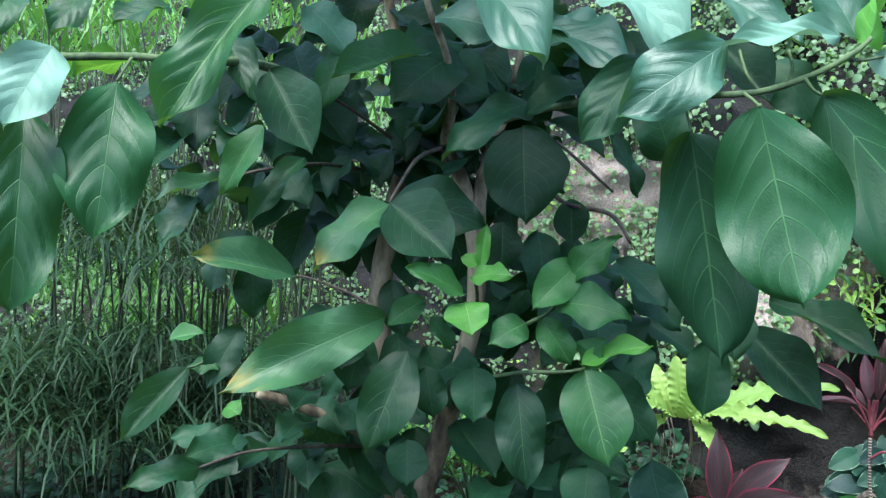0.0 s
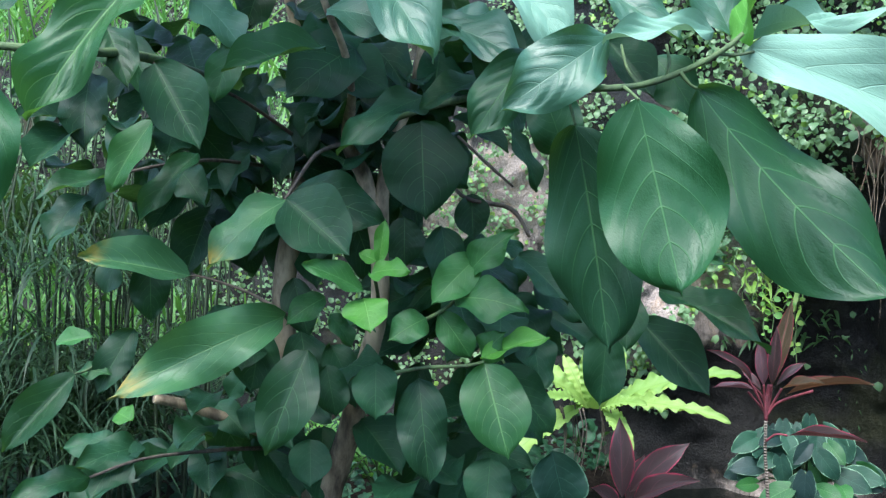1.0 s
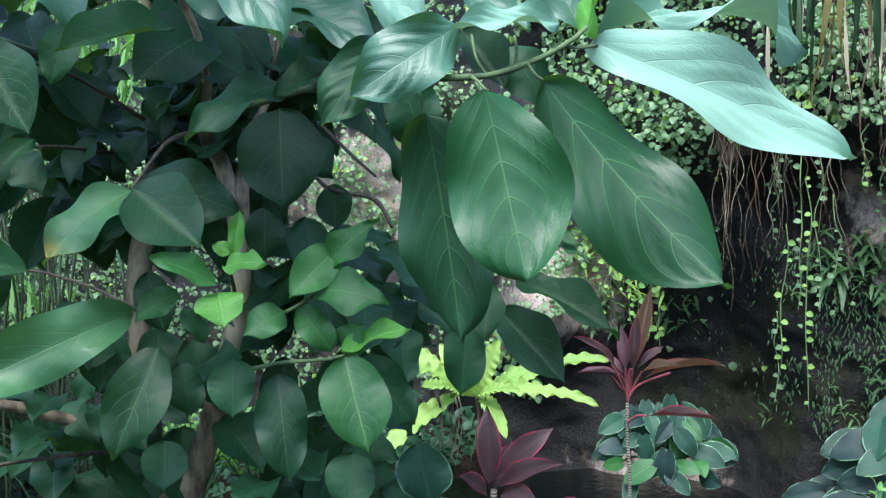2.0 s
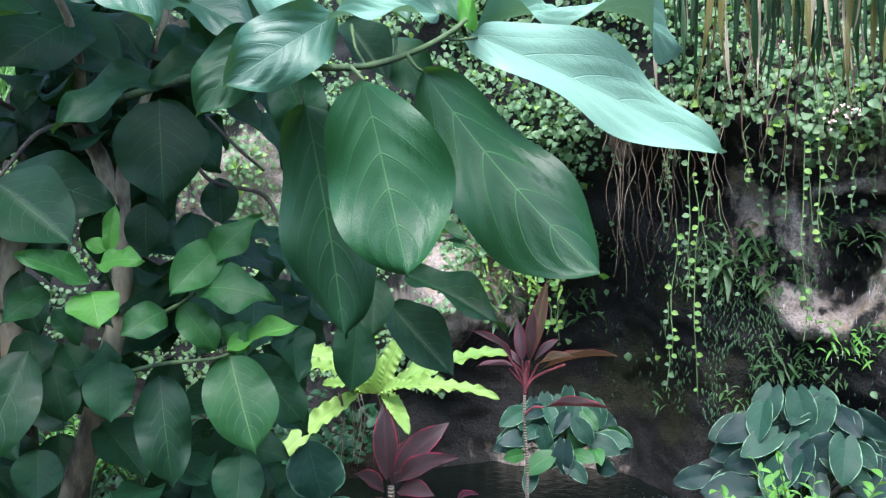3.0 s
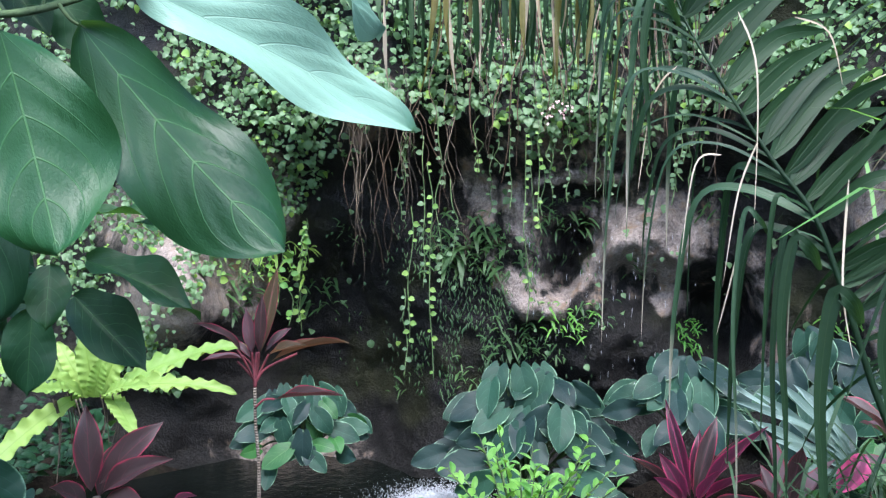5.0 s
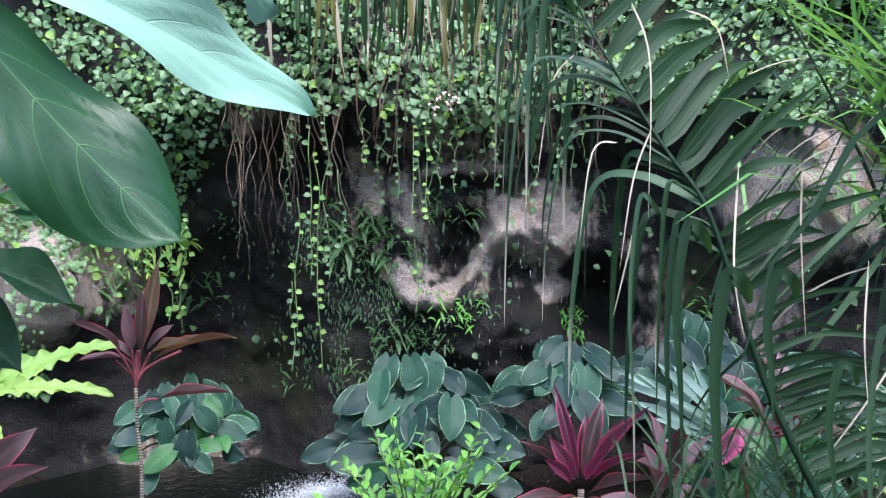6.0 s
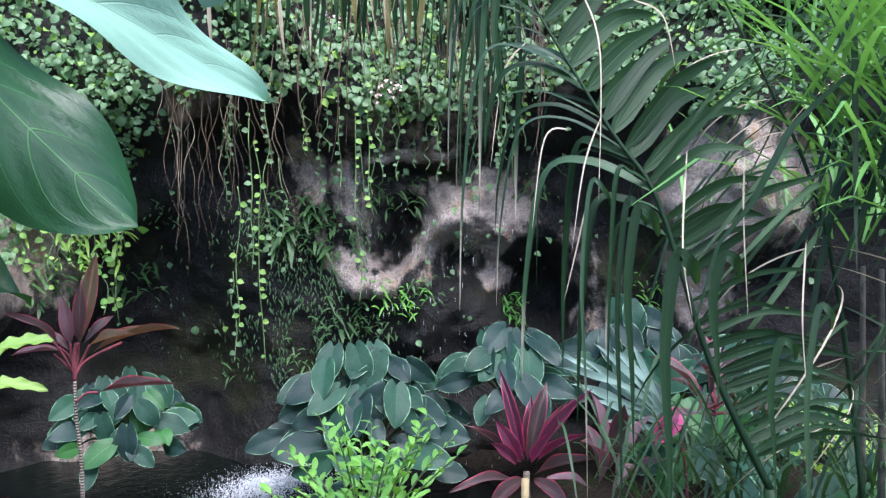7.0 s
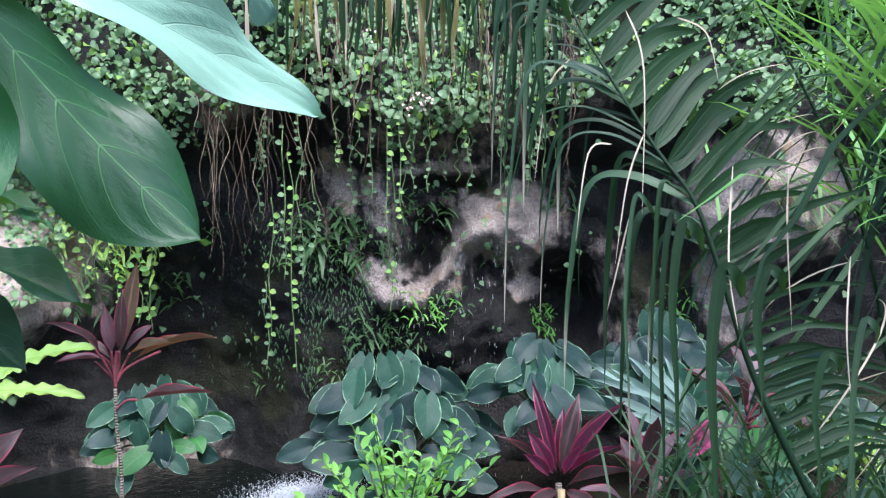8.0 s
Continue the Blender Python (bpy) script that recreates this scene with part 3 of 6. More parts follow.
def unseen_hedge():
    """Hedge and path behind the walk, out of view, added to close the place and reflect dark green."""
    h = Heap()
    r = random.Random(11)
    for i in range(5200):
        a = radians(r.uniform(95, 272))
        z = r.uniform(0, 2.6)
        d = 6.2 + r.uniform(-0.5, 0.5)
        p = Vector((CX - math.sin(a) * d, CY + math.cos(a) * d, z))
        face = Vector((CX - p.x, CY - p.y, 3 + r.uniform(-2, 2)))
        h.leaf(p, Vector((r.uniform(-1, 1), r.uniform(-1, 1), r.uniform(-1, 0.3))), face, r.uniform(0.2, 0.34), r.uniform(0.12, 0.2))
    h.done("hedge", M_DARK, label="unseen dense dark green hedge added to close the garden", category="hedge")


unseen_hedge()

# ---- creepers on the rock ----


def creepers():
    r = random.Random(21)
    green, gold = Heap(), Heap()
    i = 0
    while i < 52000:
        yaw, z = r.uniform(-90, 46), r.uniform(0.2, 4.2)
        q = Vector((yaw * 0.16, z * 1.7, 0))
        lim = 2.02 + 0.22 * noise.noise(q) + 0.12 * noise.noise(q * 3)
        if yaw > -20:
            lim -= 1.7
            if noise.noise(q * 1.6) < -0.12 and r.random() < 0.85:
                continue
        elif yaw > -34:
            lim -= 0.12 * (yaw + 34) * 0.6
        if z < lim and r.random() > 0.012:
            continue
        if z < lim and z < 0.6:
            continue
        if noise.noise(q * 2.1 + Vector((5, 1, 2))) < -0.3 and r.random() < 0.7:
            continue
        i += 1
        p = cliff_point(yaw, z)
        out = (Vector((CX, CY, p.z)) - p).normalized()
        p += out * r.uniform(0.01, 0.13)
        face = out + UP * r.uniform(0.2, 1.2) + Vector((r.uniform(-0.6, 0.6), r.uniform(-0.6, 0.6), 0))
        along = -UP + out * r.uniform(-0.2, 0.5) + Vector((r.uniform(-0.9, 0.9), r.uniform(-0.9, 0.9), r.uniform(-0.2, 0.7)))
        s = r.choice((0.024, 0.03, 0.036, 0.044, 0.056)) * r.uniform(0.8, 1.15)
        (gold if r.random() < 0.06 else green).leaf(p, along, face, s, s * r.uniform(0.7, 0.95))
    green.done("creeper", M_IVY, label="green heart-leaved creeper matting the upper rock", category="creeper")
    gold.done("creeper", M_YIVY, label="yellow-green creeper leaves among the green ones", category="creeper")


creepers()


def rock_fern(yaw, z, size, n, mat, seed):
    """A clump of small strap ferns rooted in a crack of the rock."""
    r = random.Random(seed)
    p = cliff_point(yaw, z)
    out = (Vector((CX, CY, p.z)) - p).normalized()
    side = out.cross(UP).normalized()
    h = Heap()
    for i in range(n):
        b = p + side * r.uniform(-0.5, 0.5) * size + UP * r.uniform(-0.35, 0.35) * size + out * 0.02
        d = out * r.uniform(0.35, 0.9) + UP * r.uniform(-0.5, 1.0) + side * r.uniform(-0.9, 0.9)
        d.normalize()
        ln = size * r.uniform(0.12, 0.30)
        pts = [b + d * ln * t - UP * ln * 0.55 * t * t for t in (0, 0.25, 0.5, 0.75, 1.0)]
        h.ribbon(pts, ln * r.uniform(0.14, 0.24), d.cross(UP + out * 0.5).normalized())
    ob = h.done("rock_fern", mat, label="tuft of small green ferns rooted in wet rock", category="fern")
    ob["group"] = "ferns on the rock"


for i, (yaw, z, size, n, paint) in enumerate([
        (-47.2, 1.54, 0.30, 60, M_CFERN), (-46.0, 1.50, 0.20, 24, M_CFERN), (-47.6, 0.92, 0.30, 60, M_SHRUB), (-49.6, 0.97, 0.22, 30, M_CFERN),
        (-43.0, 0.80, 0.34, 60, M_CFERN), (-45.4, 0.74, 0.30, 40, M_CFERN), (-46.8, 0.74, 0.20, 24, M_CFERN), (-55.1, 0.80, 0.26, 110, M_SHRUB),
        (-41.3, 1.38, 0.51, 90, M_CFERN), (-39.4, 1.30, 0.40, 60, M_CFERN), (-42.6, 1.30, 0.36, 46, M_CFERN), (-29.2, 0.98, 0.41, 52, M_CFERN),
        (-36.0, 0.42, 0.27, 24, M_CFERN), (-41.6, 0.56, 0.34, 30, M_CFERN), (-52.4, 1.24, 0.16, 26, M_CFERN), (-65.6, 0.95, 0.31, 46, M_SHRUB),
        (-73.4, 1.51, 0.31, 30, M_CFERN), (-24.9, 1.37, 0.37, 36, M_YIVY), (-23.5, 1.13, 0.41, 36, M_CFERN), (-18.2, 1.48, 0.31, 24, M_YIVY),
        (-57.7, 1.61, 0.31, 36, M_CFERN), (-31.9, 1.42, 0.27, 24, M_CFERN), (-27.0, 1.22, 0.40, 60, M_YIVY), (-25.0, 0.98, 0.34, 50, M_CFERN)]):
    rock_fern(yaw, z, size, n, paint, i + 1)


def drips():
    """Fine falling leaves of filmy fern and moss strands on the soaked rock below the ledge."""
    r = random.Random(5)
    h = Heap()
    for i in range(1700):
        yaw, z = r.gauss(-40.5, 3.4), r.uniform(0.35, 1.5)
        if noise.noise(Vector((yaw * 0.7, z * 2.5, 4))) < -0.08:
            continue
        p = cliff_point(yaw, z)
        out = (Vector((CX, CY, p.z)) - p).normalized()
        d = -UP + out * r.uniform(0, 0.5) + out.cross(UP) * r.uniform(-0.6, 0.6)
        ln = r.uniform(0.02, 0.048)
        h.leaf(p + out * r.uniform(0.01, 0.05), d, out + UP * 0.4, ln, ln * 0.2)
    h.done("moss_fern", M_CFERN, label="tiny drooping fern leaves covering soaked rock", category="fern")


drips()

# ---- roots, strands and strap leaves hanging down the rock ----


def hanging_root(top, length, rad, mat, seed, label):
    r = random.Random(seed)
    p = Vector(top)
    pts = [p.copy()]
    n = 7
    for i in range(n):
        p = p + Vector((r.uniform(-1, 1) * 0.035, r.uniform(-1, 1) * 0.035, -length / n))
        pts.append(p.copy())
    ob = tube("hanging_root", None, pts, [rad] * 5 + [rad * 0.6, rad * 0.4, rad * 0.25], mat, 5, 0.15, seed=seed)
    return tagged(ob, label, "root", group="roots hanging down the rock")


def leaf_strand(top, length, mat, seed, size=0.04, label="thin hanging strand of yellow-green round leaves"):
    r = random.Random(seed)
    top = Vector(top)
    ob = thing("vine_strand", top, label, "vine", group="leafy strands on the rock")
    pts = [top + Vector((r.uniform(-0.02, 0.02), r.uniform(-0.02, 0.02), -length * i / 6)) for i in range(7)]
    tube("stem", ob, pts, [0.003] * 7, M_PETI, 5)
    out = (Vector((CX, CY, top.z)) - top).normalized()
    n = int(length / 0.045)
    for i in range(n):
        if r.random() < 0.35:
            continue
        t = i / n * 6
        k = min(int(t), 5)
        b = pts[k].lerp(pts[k + 1], t - k)
        d = out.cross(UP) * r.choice((-1, 1)) + UP * r.uniform(-0.9, 0.1) + out * r.uniform(0, 0.6)
        s = size * r.uniform(0.5, 1.2)
        leaf_at(ob, LM_SMALL, mat, b, b + d.normalized() * s, s * 0.8, out + UP * r.uniform(0.1, 0.8))


def on_bearing(yaw, radius, z):
    return Vector((CX + math.sin(radians(-yaw)) * radius, CY + math.cos(radians(-yaw)) * radius, z))


def hang_roots():
    r = random.Random(61)
    kinds = ((M_ROOT, "thin brown aerial root hanging down the rock"), (M_PROOT, "pale dry root hanging down the rock"), (M_BTWIG, "dark thin root hanging down the rock"))
    for i in range(22):
        paint, label = kinds[r.choice((0, 0, 0, 1, 2))]
        hanging_root(on_bearing(r.gauss(-33.2, 0.8), r.uniform(4.28, 4.42), r.uniform(2.0, 2.4)), r.uniform(0.3, 1.0), r.choice((0.0010, 0.0014, 0.0018, 0.0028)), paint, i, label)
    for i in range(16):
        paint, label = kinds[r.choice((0, 1, 2))]
        hanging_root(on_bearing(r.uniform(-39.5, -35.0), r.uniform(4.30, 4.45), r.uniform(2.0, 2.4)), r.uniform(0.4, 0.9), r.uniform(0.0012, 0.0024), paint, i + 50, label)
    for i in range(70):
        paint, label = kinds[r.choice((0, 0, 1, 2))]
        hanging_root(on_bearing(r.uniform(-58, -38.5), r.uniform(4.0, 4.4), r.uniform(2.45, 2.8)), r.uniform(0.4, 0.9), r.choice((0.0014, 0.002, 0.003, 0.0042)), paint, i + 80, label)


hang_roots()


def root_mass(place, wide, high, seed):
    """A knot of matted roots and peat that the roots hang from."""
    bm = bmesh.new()
    bmesh.ops.create_icosphere(bm, subdivisions=4, radius=1.0)
    for v in bm.verts:
        q = v.co * 2.2 + Vector((seed, 0, 0))
        g = 1 + 0.30 * noise.noise(q) + 0.16 * noise.noise(q * 3) + 0.08 * noise.noise(Vector((q.x * 9, q.y * 9, q.z * 2)))
        v.co = Vector((v.co.x * wide * g, v.co.y * wide * g, v.co.z * high * g))
    me = bpy.data.meshes.new("root_mass")
    bm.to_mesh(me)
    bm.free()
    me.materials.append(M_ROOT)
    me.polygons.foreach_set("use_smooth", [True] * len(me.polygons))
    ob = new("root_mass", me)
    ob.matrix_basis = Matrix.Translation(place)
    tagged(ob, "matted brown clump of roots bulging from the rock", "roots")


root_mass(on_bearing(-32.9, 4.48, 2.08), 0.085, 0.17, 3.0)
leaf_strand((2.902, 3.544, 1.819), 1.20, M_YIVY, 1, 0.036)
leaf_strand((2.883, 3.585, 1.969), 0.84, M_IVY, 2, 0.036)
leaf_strand((2.949, 3.522, 2.119), 0.99, M_IVY, 3, 0.036)
leaf_strand((2.779, 3.614, 1.130), 0.48, M_IVY, 4, 0.036)
leaf_strand((3.244, 3.142, 1.967), 1.02, M_YIVY, 5, 0.036)
leaf_strand((3.306, 3.094, 2.207), 0.78, M_YIVY, 6, 0.036)
leaf_strand((2.821, 3.615, 1.580), 0.78, M_YIVY, 7, 0.036)
leaf_strand((2.982, 3.435, 1.729), 0.45, M_IVY, 8, 0.036)
leaf_strand((2.180, 4.392, 1.494), 0.39, M_YIVY, 9, 0.036)
leaf_strand((2.245, 4.310, 1.478), 0.33, M_YIVY, 10, 0.036)
leaf_strand((2.415, 4.099, 1.462), 0.18, M_YIVY, 11, 0.036)
leaf_strand((2.090, 4.495, 1.434), 0.30, M_YIVY, 12, 0.036)


def trailing_strands():
    """Creeper shoots that trail below the mat over the ledge."""
    r = random.Random(71)
    for i in range(34):
        yaw = r.uniform(-57, -35.5)
        z = r.uniform(1.90, 2.15)
        p = cliff_point(yaw, z)
        out = (Vector((CX, CY, p.z)) - p).normalized()
        leaf_strand(p + out * 0.05, r.uniform(0.15, 0.5), M_IVY if r.random() < 0.8 else M_YIVY, 100 + i, r.uniform(0.028, 0.042), "short hanging shoot of green creeper leaves")


trailing_strands()


def golden_creeper():
    """Yellow-green creeper hanging down the pale rock behind the red cordyline."""
    r = random.Random(73)
    for i in range(14):
        yaw, z = r.uniform(-29.5, -20.5), r.uniform(1.15, 1.6)
        p = cliff_point(yaw, z)
        out = (Vector((CX, CY, p.z)) - p).normalized()
        leaf_strand(p + out * 0.06, r.uniform(0.25, 0.6), M_YIVY if i % 3 else M_SHRUB, 200 + i, r.uniform(0.04, 0.06), "hanging shoot of yellow-green creeper leaves")


golden_creeper()


def blossoms(place, n, seed):
    """A loose spray of tiny pale pink flowers on hair-thin stalks."""
    r = random.Random(seed)
    ob = thing("blossom", place, "loose spray of tiny pale pink flowers", "flower", group="blossoms on the rock")
    p = Vector(place)
    for i in range(n):
        q = p + Vector((r.gauss(0, 0.03), r.gauss(0, 0.03), -abs(r.gauss(0, 0.05))))
        tube("stalk", ob, [p + UP * 0.12, p.lerp(q, 0.5) + UP * 0.03, q], [0.001, 0.001, 0.001], M_PETI, 4)
        for k in range(3):
            d = Vector((r.uniform(-1, 1), r.uniform(-1, 0.2), r.uniform(-1, 0.4))).normalized()
            leaf_at(ob, LM_SMALL, M_FLOWER, q, q + d * 0.014, 0.010, (-0.6, -0.7, 0.3), "petal")


blossoms((3.340, 2.978, 2.135), 9, 0)
blossoms((3.054, 3.106, 2.453), 9, 1)
blossoms((3.276, 2.975, 2.127), 9, 2)
blossoms((3.422, 3.094, 2.155), 9, 3)


def groundcover():
    """Low dark creeping plants on the soil under and behind the tree."""
    r = random.Random(31)
    h = Heap()
    while len(h.f) < 8 * 5200:
        x, y = r.uniform(-2.6, 1.7), r.uniform(2.5, 6.2)
        if math.hypot(x - 2.2, (y - 3.6) * 1.1) < 1.6:
            continue
        p = Vector((x, y, 0.02 + abs(r.gauss(0, 0.10)) * (1 + noise.noise(Vector((x * 2, y * 2, 0))))))
        d = Vector((r.uniform(-1, 1), r.uniform(-1, 0.5), r.uniform(-0.3, 0.5)))
        s = r.uniform(0.04, 0.10)
        h.leaf(p, d, UP + Vector((r.uniform(-0.5, 0.5), -0.5, 0)), s, s * r.uniform(0.5, 0.8))
    h.done("groundcover", M_DARK, label="low dark green creeping plants over the soil", category="groundcover")


groundcover()


def falling_water():
    """Thin drops falling past the dark rock below the ledge."""
    r = random.Random(41)
    v, f = [], []
    for i in range(150):
        yaw, z = r.gauss(-50.5, 2.6), r.uniform(0.1, 1.5)
        d = 4.25 + r.uniform(-0.15, 0.1)
        x, y = CX + math.sin(radians(-yaw)) * d, CY + math.cos(radians(-yaw)) * d
        n, w = r.uniform(0.012, 0.05), r.uniform(0.0008, 0.0018)
        k = len(v)
        v += [(x, y, z), (x + w, y, z - n * 0.6), (x, y + w, z - n * 0.6), (x - w, y - w, z - n * 0.6), (x, y, z - n)]
        f += [(k, k + 1, k + 2), (k, k + 2, k + 3), (k, k + 3, k + 1), (k + 4, k + 2, k + 1), (k + 4, k + 3, k + 2), (k + 4, k + 1, k + 3)]
    tagged(new("falling_water", mesh_of("falling_water", v, f, M_FOAM)), "thin bright drops of water falling past the rock", "water", kind="stuff")


falling_water()
# ---- the broad-leaved tree ----
tree = thing("tree", (-0.108, 2.266, 0.223), "small tree with large glossy dark green leaves and forked grey trunks", "tree")
tube("trunk", tree, [(-0.101, 2.258, -0.102), (-0.131, 2.278, 0.694), (-0.154, 2.282, 0.857)], [0.07, 0.05, 0.042], M_BARK, 12, 0.08)
tube("branch", tree, [(-0.134, 2.278, 0.694), (-0.154, 2.282, 0.857), (-0.154, 2.285, 0.987), (-0.171, 2.311, 1.211), (-0.179, 2.296, 1.409), (-0.161, 2.300, 1.556), (-0.132, 2.304, 1.720), (-0.086, 2.308, 1.883), (-0.149, 2.315, 2.159), (-0.221, 2.322, 2.450)], [0.0500, 0.0420, 0.0360, 0.0340, 0.0330, 0.0310, 0.0260, 0.0220, 0.0170, 0.0120], M_BARK, 8, 0.06)
tube("branch", tree, [(-0.060, 2.228, 0.716), (-0.045, 2.182, 0.860), (0.013, 2.137, 1.061), (0.049, 2.091, 1.223), (0.085, 2.095, 1.372), (0.087, 2.099, 1.535), (0.051, 2.104, 1.713), (0.004, 2.056, 1.811), (0.015, 1.958, 1.911), (-0.001, 1.861, 2.000), (-0.034, 1.762, 2.064), (-0.071, 1.715, 2.158)], [0.0450, 0.0360, 0.0300, 0.0270, 0.0250, 0.0240, 0.0220, 0.0180, 0.0110, 0.0090, 0.0080, 0.0070], M_BARK, 8, 0.06)
tube("branch", tree, [(0.091, 2.099, 1.536), (0.095, 2.103, 1.699), (0.123, 2.106, 1.819), (0.172, 2.110, 1.953), (0.205, 2.114, 2.147)], [0.0220, 0.0180, 0.0150, 0.0120, 0.0090], M_BARK, 8, 0.06)
tube("branch", tree, [(-0.469, 2.040, 1.167), (-0.383, 2.089, 1.132), (-0.213, 2.186, 1.035), (-0.139, 2.265, 0.960)], [0.0120, 0.0135, 0.0150, 0.0180], M_BARK, 8, 0.06)
tube("twig", tree, [(-0.120, 2.094, 1.353), (-0.119, 1.845, 1.392), (-0.212, 1.847, 1.445), (-0.311, 1.848, 1.480), (-0.344, 1.848, 1.482)], [0.0058, 0.0043, 0.0036, 0.0029, 0.0022], M_BTWIG, 8, 0.06)
tube("twig", tree, [(0.046, 2.040, 1.188), (0.091, 1.792, 1.262), (0.168, 1.673, 1.301), (0.258, 1.643, 1.310), (0.295, 1.623, 1.322)], [0.0058, 0.0050, 0.0043, 0.0036, 0.0029], M_TWIG, 8, 0.06)
tube("twig", tree, [(0.081, 1.995, 1.369), (0.078, 1.747, 1.447), (0.070, 1.668, 1.501), (0.084, 1.659, 1.549)], [0.0058, 0.0043, 0.0036, 0.0029], M_TWIG, 8, 0.06)
tube("twig", tree, [(0.121, 1.894, 1.341), (0.177, 1.675, 1.402), (0.233, 1.656, 1.441), (0.262, 1.658, 1.494)], [0.0050, 0.0043, 0.0036, 0.0029], M_TWIG, 8, 0.06)
tube("twig", tree, [(0.004, 2.056, 1.811), (-0.063, 1.905, 1.767), (-0.106, 1.753, 1.679), (-0.115, 1.702, 1.654)], [0.0065, 0.0050, 0.0036, 0.0029], M_BTWIG, 8, 0.06)
tube("twig", tree, [(0.293, 2.107, 1.837), (0.341, 1.904, 1.749), (0.402, 1.903, 1.696)], [0.0036, 0.0043, 0.0029], M_BTWIG, 8, 0.06)
tube("twig", tree, [(0.258, 2.104, 1.732), (0.289, 1.902, 1.667), (0.397, 1.902, 1.643), (0.422, 1.800, 1.578)], [0.0050, 0.0050, 0.0058, 0.0043], M_BTWIG, 8, 0.06)
tube("twig", tree, [(-0.212, 2.186, 0.997), (-0.306, 1.987, 1.049), (-0.440, 1.837, 1.074), (-0.533, 1.767, 1.056)], [0.0058, 0.0050, 0.0036, 0.0029], M_BTWIG, 8, 0.06)
tube("twig", tree, [(-0.228, 2.205, 1.759), (-0.321, 2.005, 1.756), (-0.414, 1.854, 1.729), (-0.502, 1.803, 1.700)], [0.0050, 0.0043, 0.0036, 0.0029], M_BTWIG, 8, 0.06)
tube("twig", tree, [(-0.137, 2.207, 1.839), (-0.268, 2.009, 1.913), (-0.325, 1.708, 1.900), (-0.332, 1.508, 1.890)], [0.0058, 0.0043, 0.0036, 0.0029], M_BTWIG, 8, 0.06)
tube("twig", tree, [(-0.465, 1.845, 1.361), (-0.534, 1.793, 1.290), (-0.554, 1.743, 1.283)], [0.0029, 0.0029, 0.0022], M_TWIG, 8, 0.06)
tube("branch", tree, [(0.039, 2.107, 1.850), (0.188, 1.761, 1.860), (0.279, 1.399, 1.833), (0.342, 1.171, 1.803), (0.393, 1.116, 1.795), (0.446, 1.101, 1.801), (0.504, 1.085, 1.823), (0.547, 1.082, 1.848), (0.575, 1.090, 1.871)], [0.0100, 0.0080, 0.0068, 0.0055, 0.0050, 0.0048, 0.0044, 0.0040, 0.0032], M_TWIG, 8, 0.06)
tube("twig", tree, [(0.342, 1.171, 1.803), (0.346, 1.150, 1.772), (0.350, 1.139, 1.745)], [0.0022, 0.0022, 0.0022], M_TWIG, 8, 0.06)
tube("twig", tree, [(0.410, 1.104, 1.795), (0.414, 1.083, 1.783), (0.420, 1.072, 1.772)], [0.0029, 0.0022, 0.0022], M_TWIG, 8, 0.06)
tube("twig", tree, [(0.485, 1.087, 1.815), (0.498, 1.085, 1.797), (0.521, 1.093, 1.790)], [0.0029, 0.0022, 0.0022], M_TWIG, 8, 0.06)
tube("twig", tree, [(0.536, 1.083, 1.841), (0.564, 1.090, 1.841), (0.591, 1.087, 1.846)], [0.0029, 0.0022, 0.0022], M_TWIG, 8, 0.06)
tube("twig", tree, [(0.430, 1.102, 1.799), (0.424, 1.134, 1.828), (0.431, 1.184, 1.872)], [0.0022, 0.0022, 0.0022], M_TWIG, 8, 0.06)
tube("twig", tree, [(0.469, 1.098, 1.809), (0.473, 1.099, 1.831), (0.480, 1.129, 1.861)], [0.0022, 0.0022, 0.0022], M_TWIG, 8, 0.06)
tube("branch", tree, [(-0.325, 2.010, 1.954), (-0.351, 1.508, 1.901), (-0.389, 1.227, 1.848), (-0.464, 1.187, 1.845), (-0.566, 1.156, 1.836), (-0.690, 1.126, 1.831), (-0.850, 1.107, 1.851)], [0.0120, 0.0090, 0.0065, 0.0060, 0.0060, 0.0070, 0.0080], M_TWIG, 8, 0.06)
tube("twig", tree, [(-0.464, 1.187, 1.845), (-0.467, 1.166, 1.824), (-0.474, 1.156, 1.803)], [0.0029, 0.0022, 0.0022], M_TWIG, 8, 0.06)
leaf_at(tree, LM_BIG, M_BIG, (0.418, 1.072, 1.774), (0.465, 1.021, 1.508), 0.172, (-0.32, -0.84, 0.06), pick=0, thick=-0.9)
leaf_at(tree, LM_BIG, M_BIG, (0.509, 1.088, 1.793), (0.731, 0.968, 1.504), 0.172, (-0.09, -0.80, 0.22), pick=3, thick=-0.8)
leaf_at(tree, LM_BIG, M_DARK, (0.363, 1.188, 1.751), (0.421, 1.193, 1.404), 0.163, (-0.42, -0.71, 0.21), pick=2, thick=-0.8)
# bright upper face: the reflected sky is in the leaf colour
leaf_at(tree, LM_BIG, M_SKYSHEEN, (0.583, 1.088, 1.851), (1.004, 1.067, 1.689), 0.126, (-0.25, -0.61, 0.24), pick=2, thick=0.5)
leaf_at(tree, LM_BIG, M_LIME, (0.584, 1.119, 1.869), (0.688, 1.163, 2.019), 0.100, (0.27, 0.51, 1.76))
leaf_at(tree, LM_BIG, M_SKYSHEEN, (0.620, 1.160, 1.878), (1.089, 1.279, 1.902), 0.063, (-0.24, -0.42, 0.39))
leaf_at(tree, LM_BIG, M_SKYSHEEN, (0.534, 1.089, 1.873), (0.378, 1.103, 1.858), 0.046, (-0.14, -0.52, 0.31))
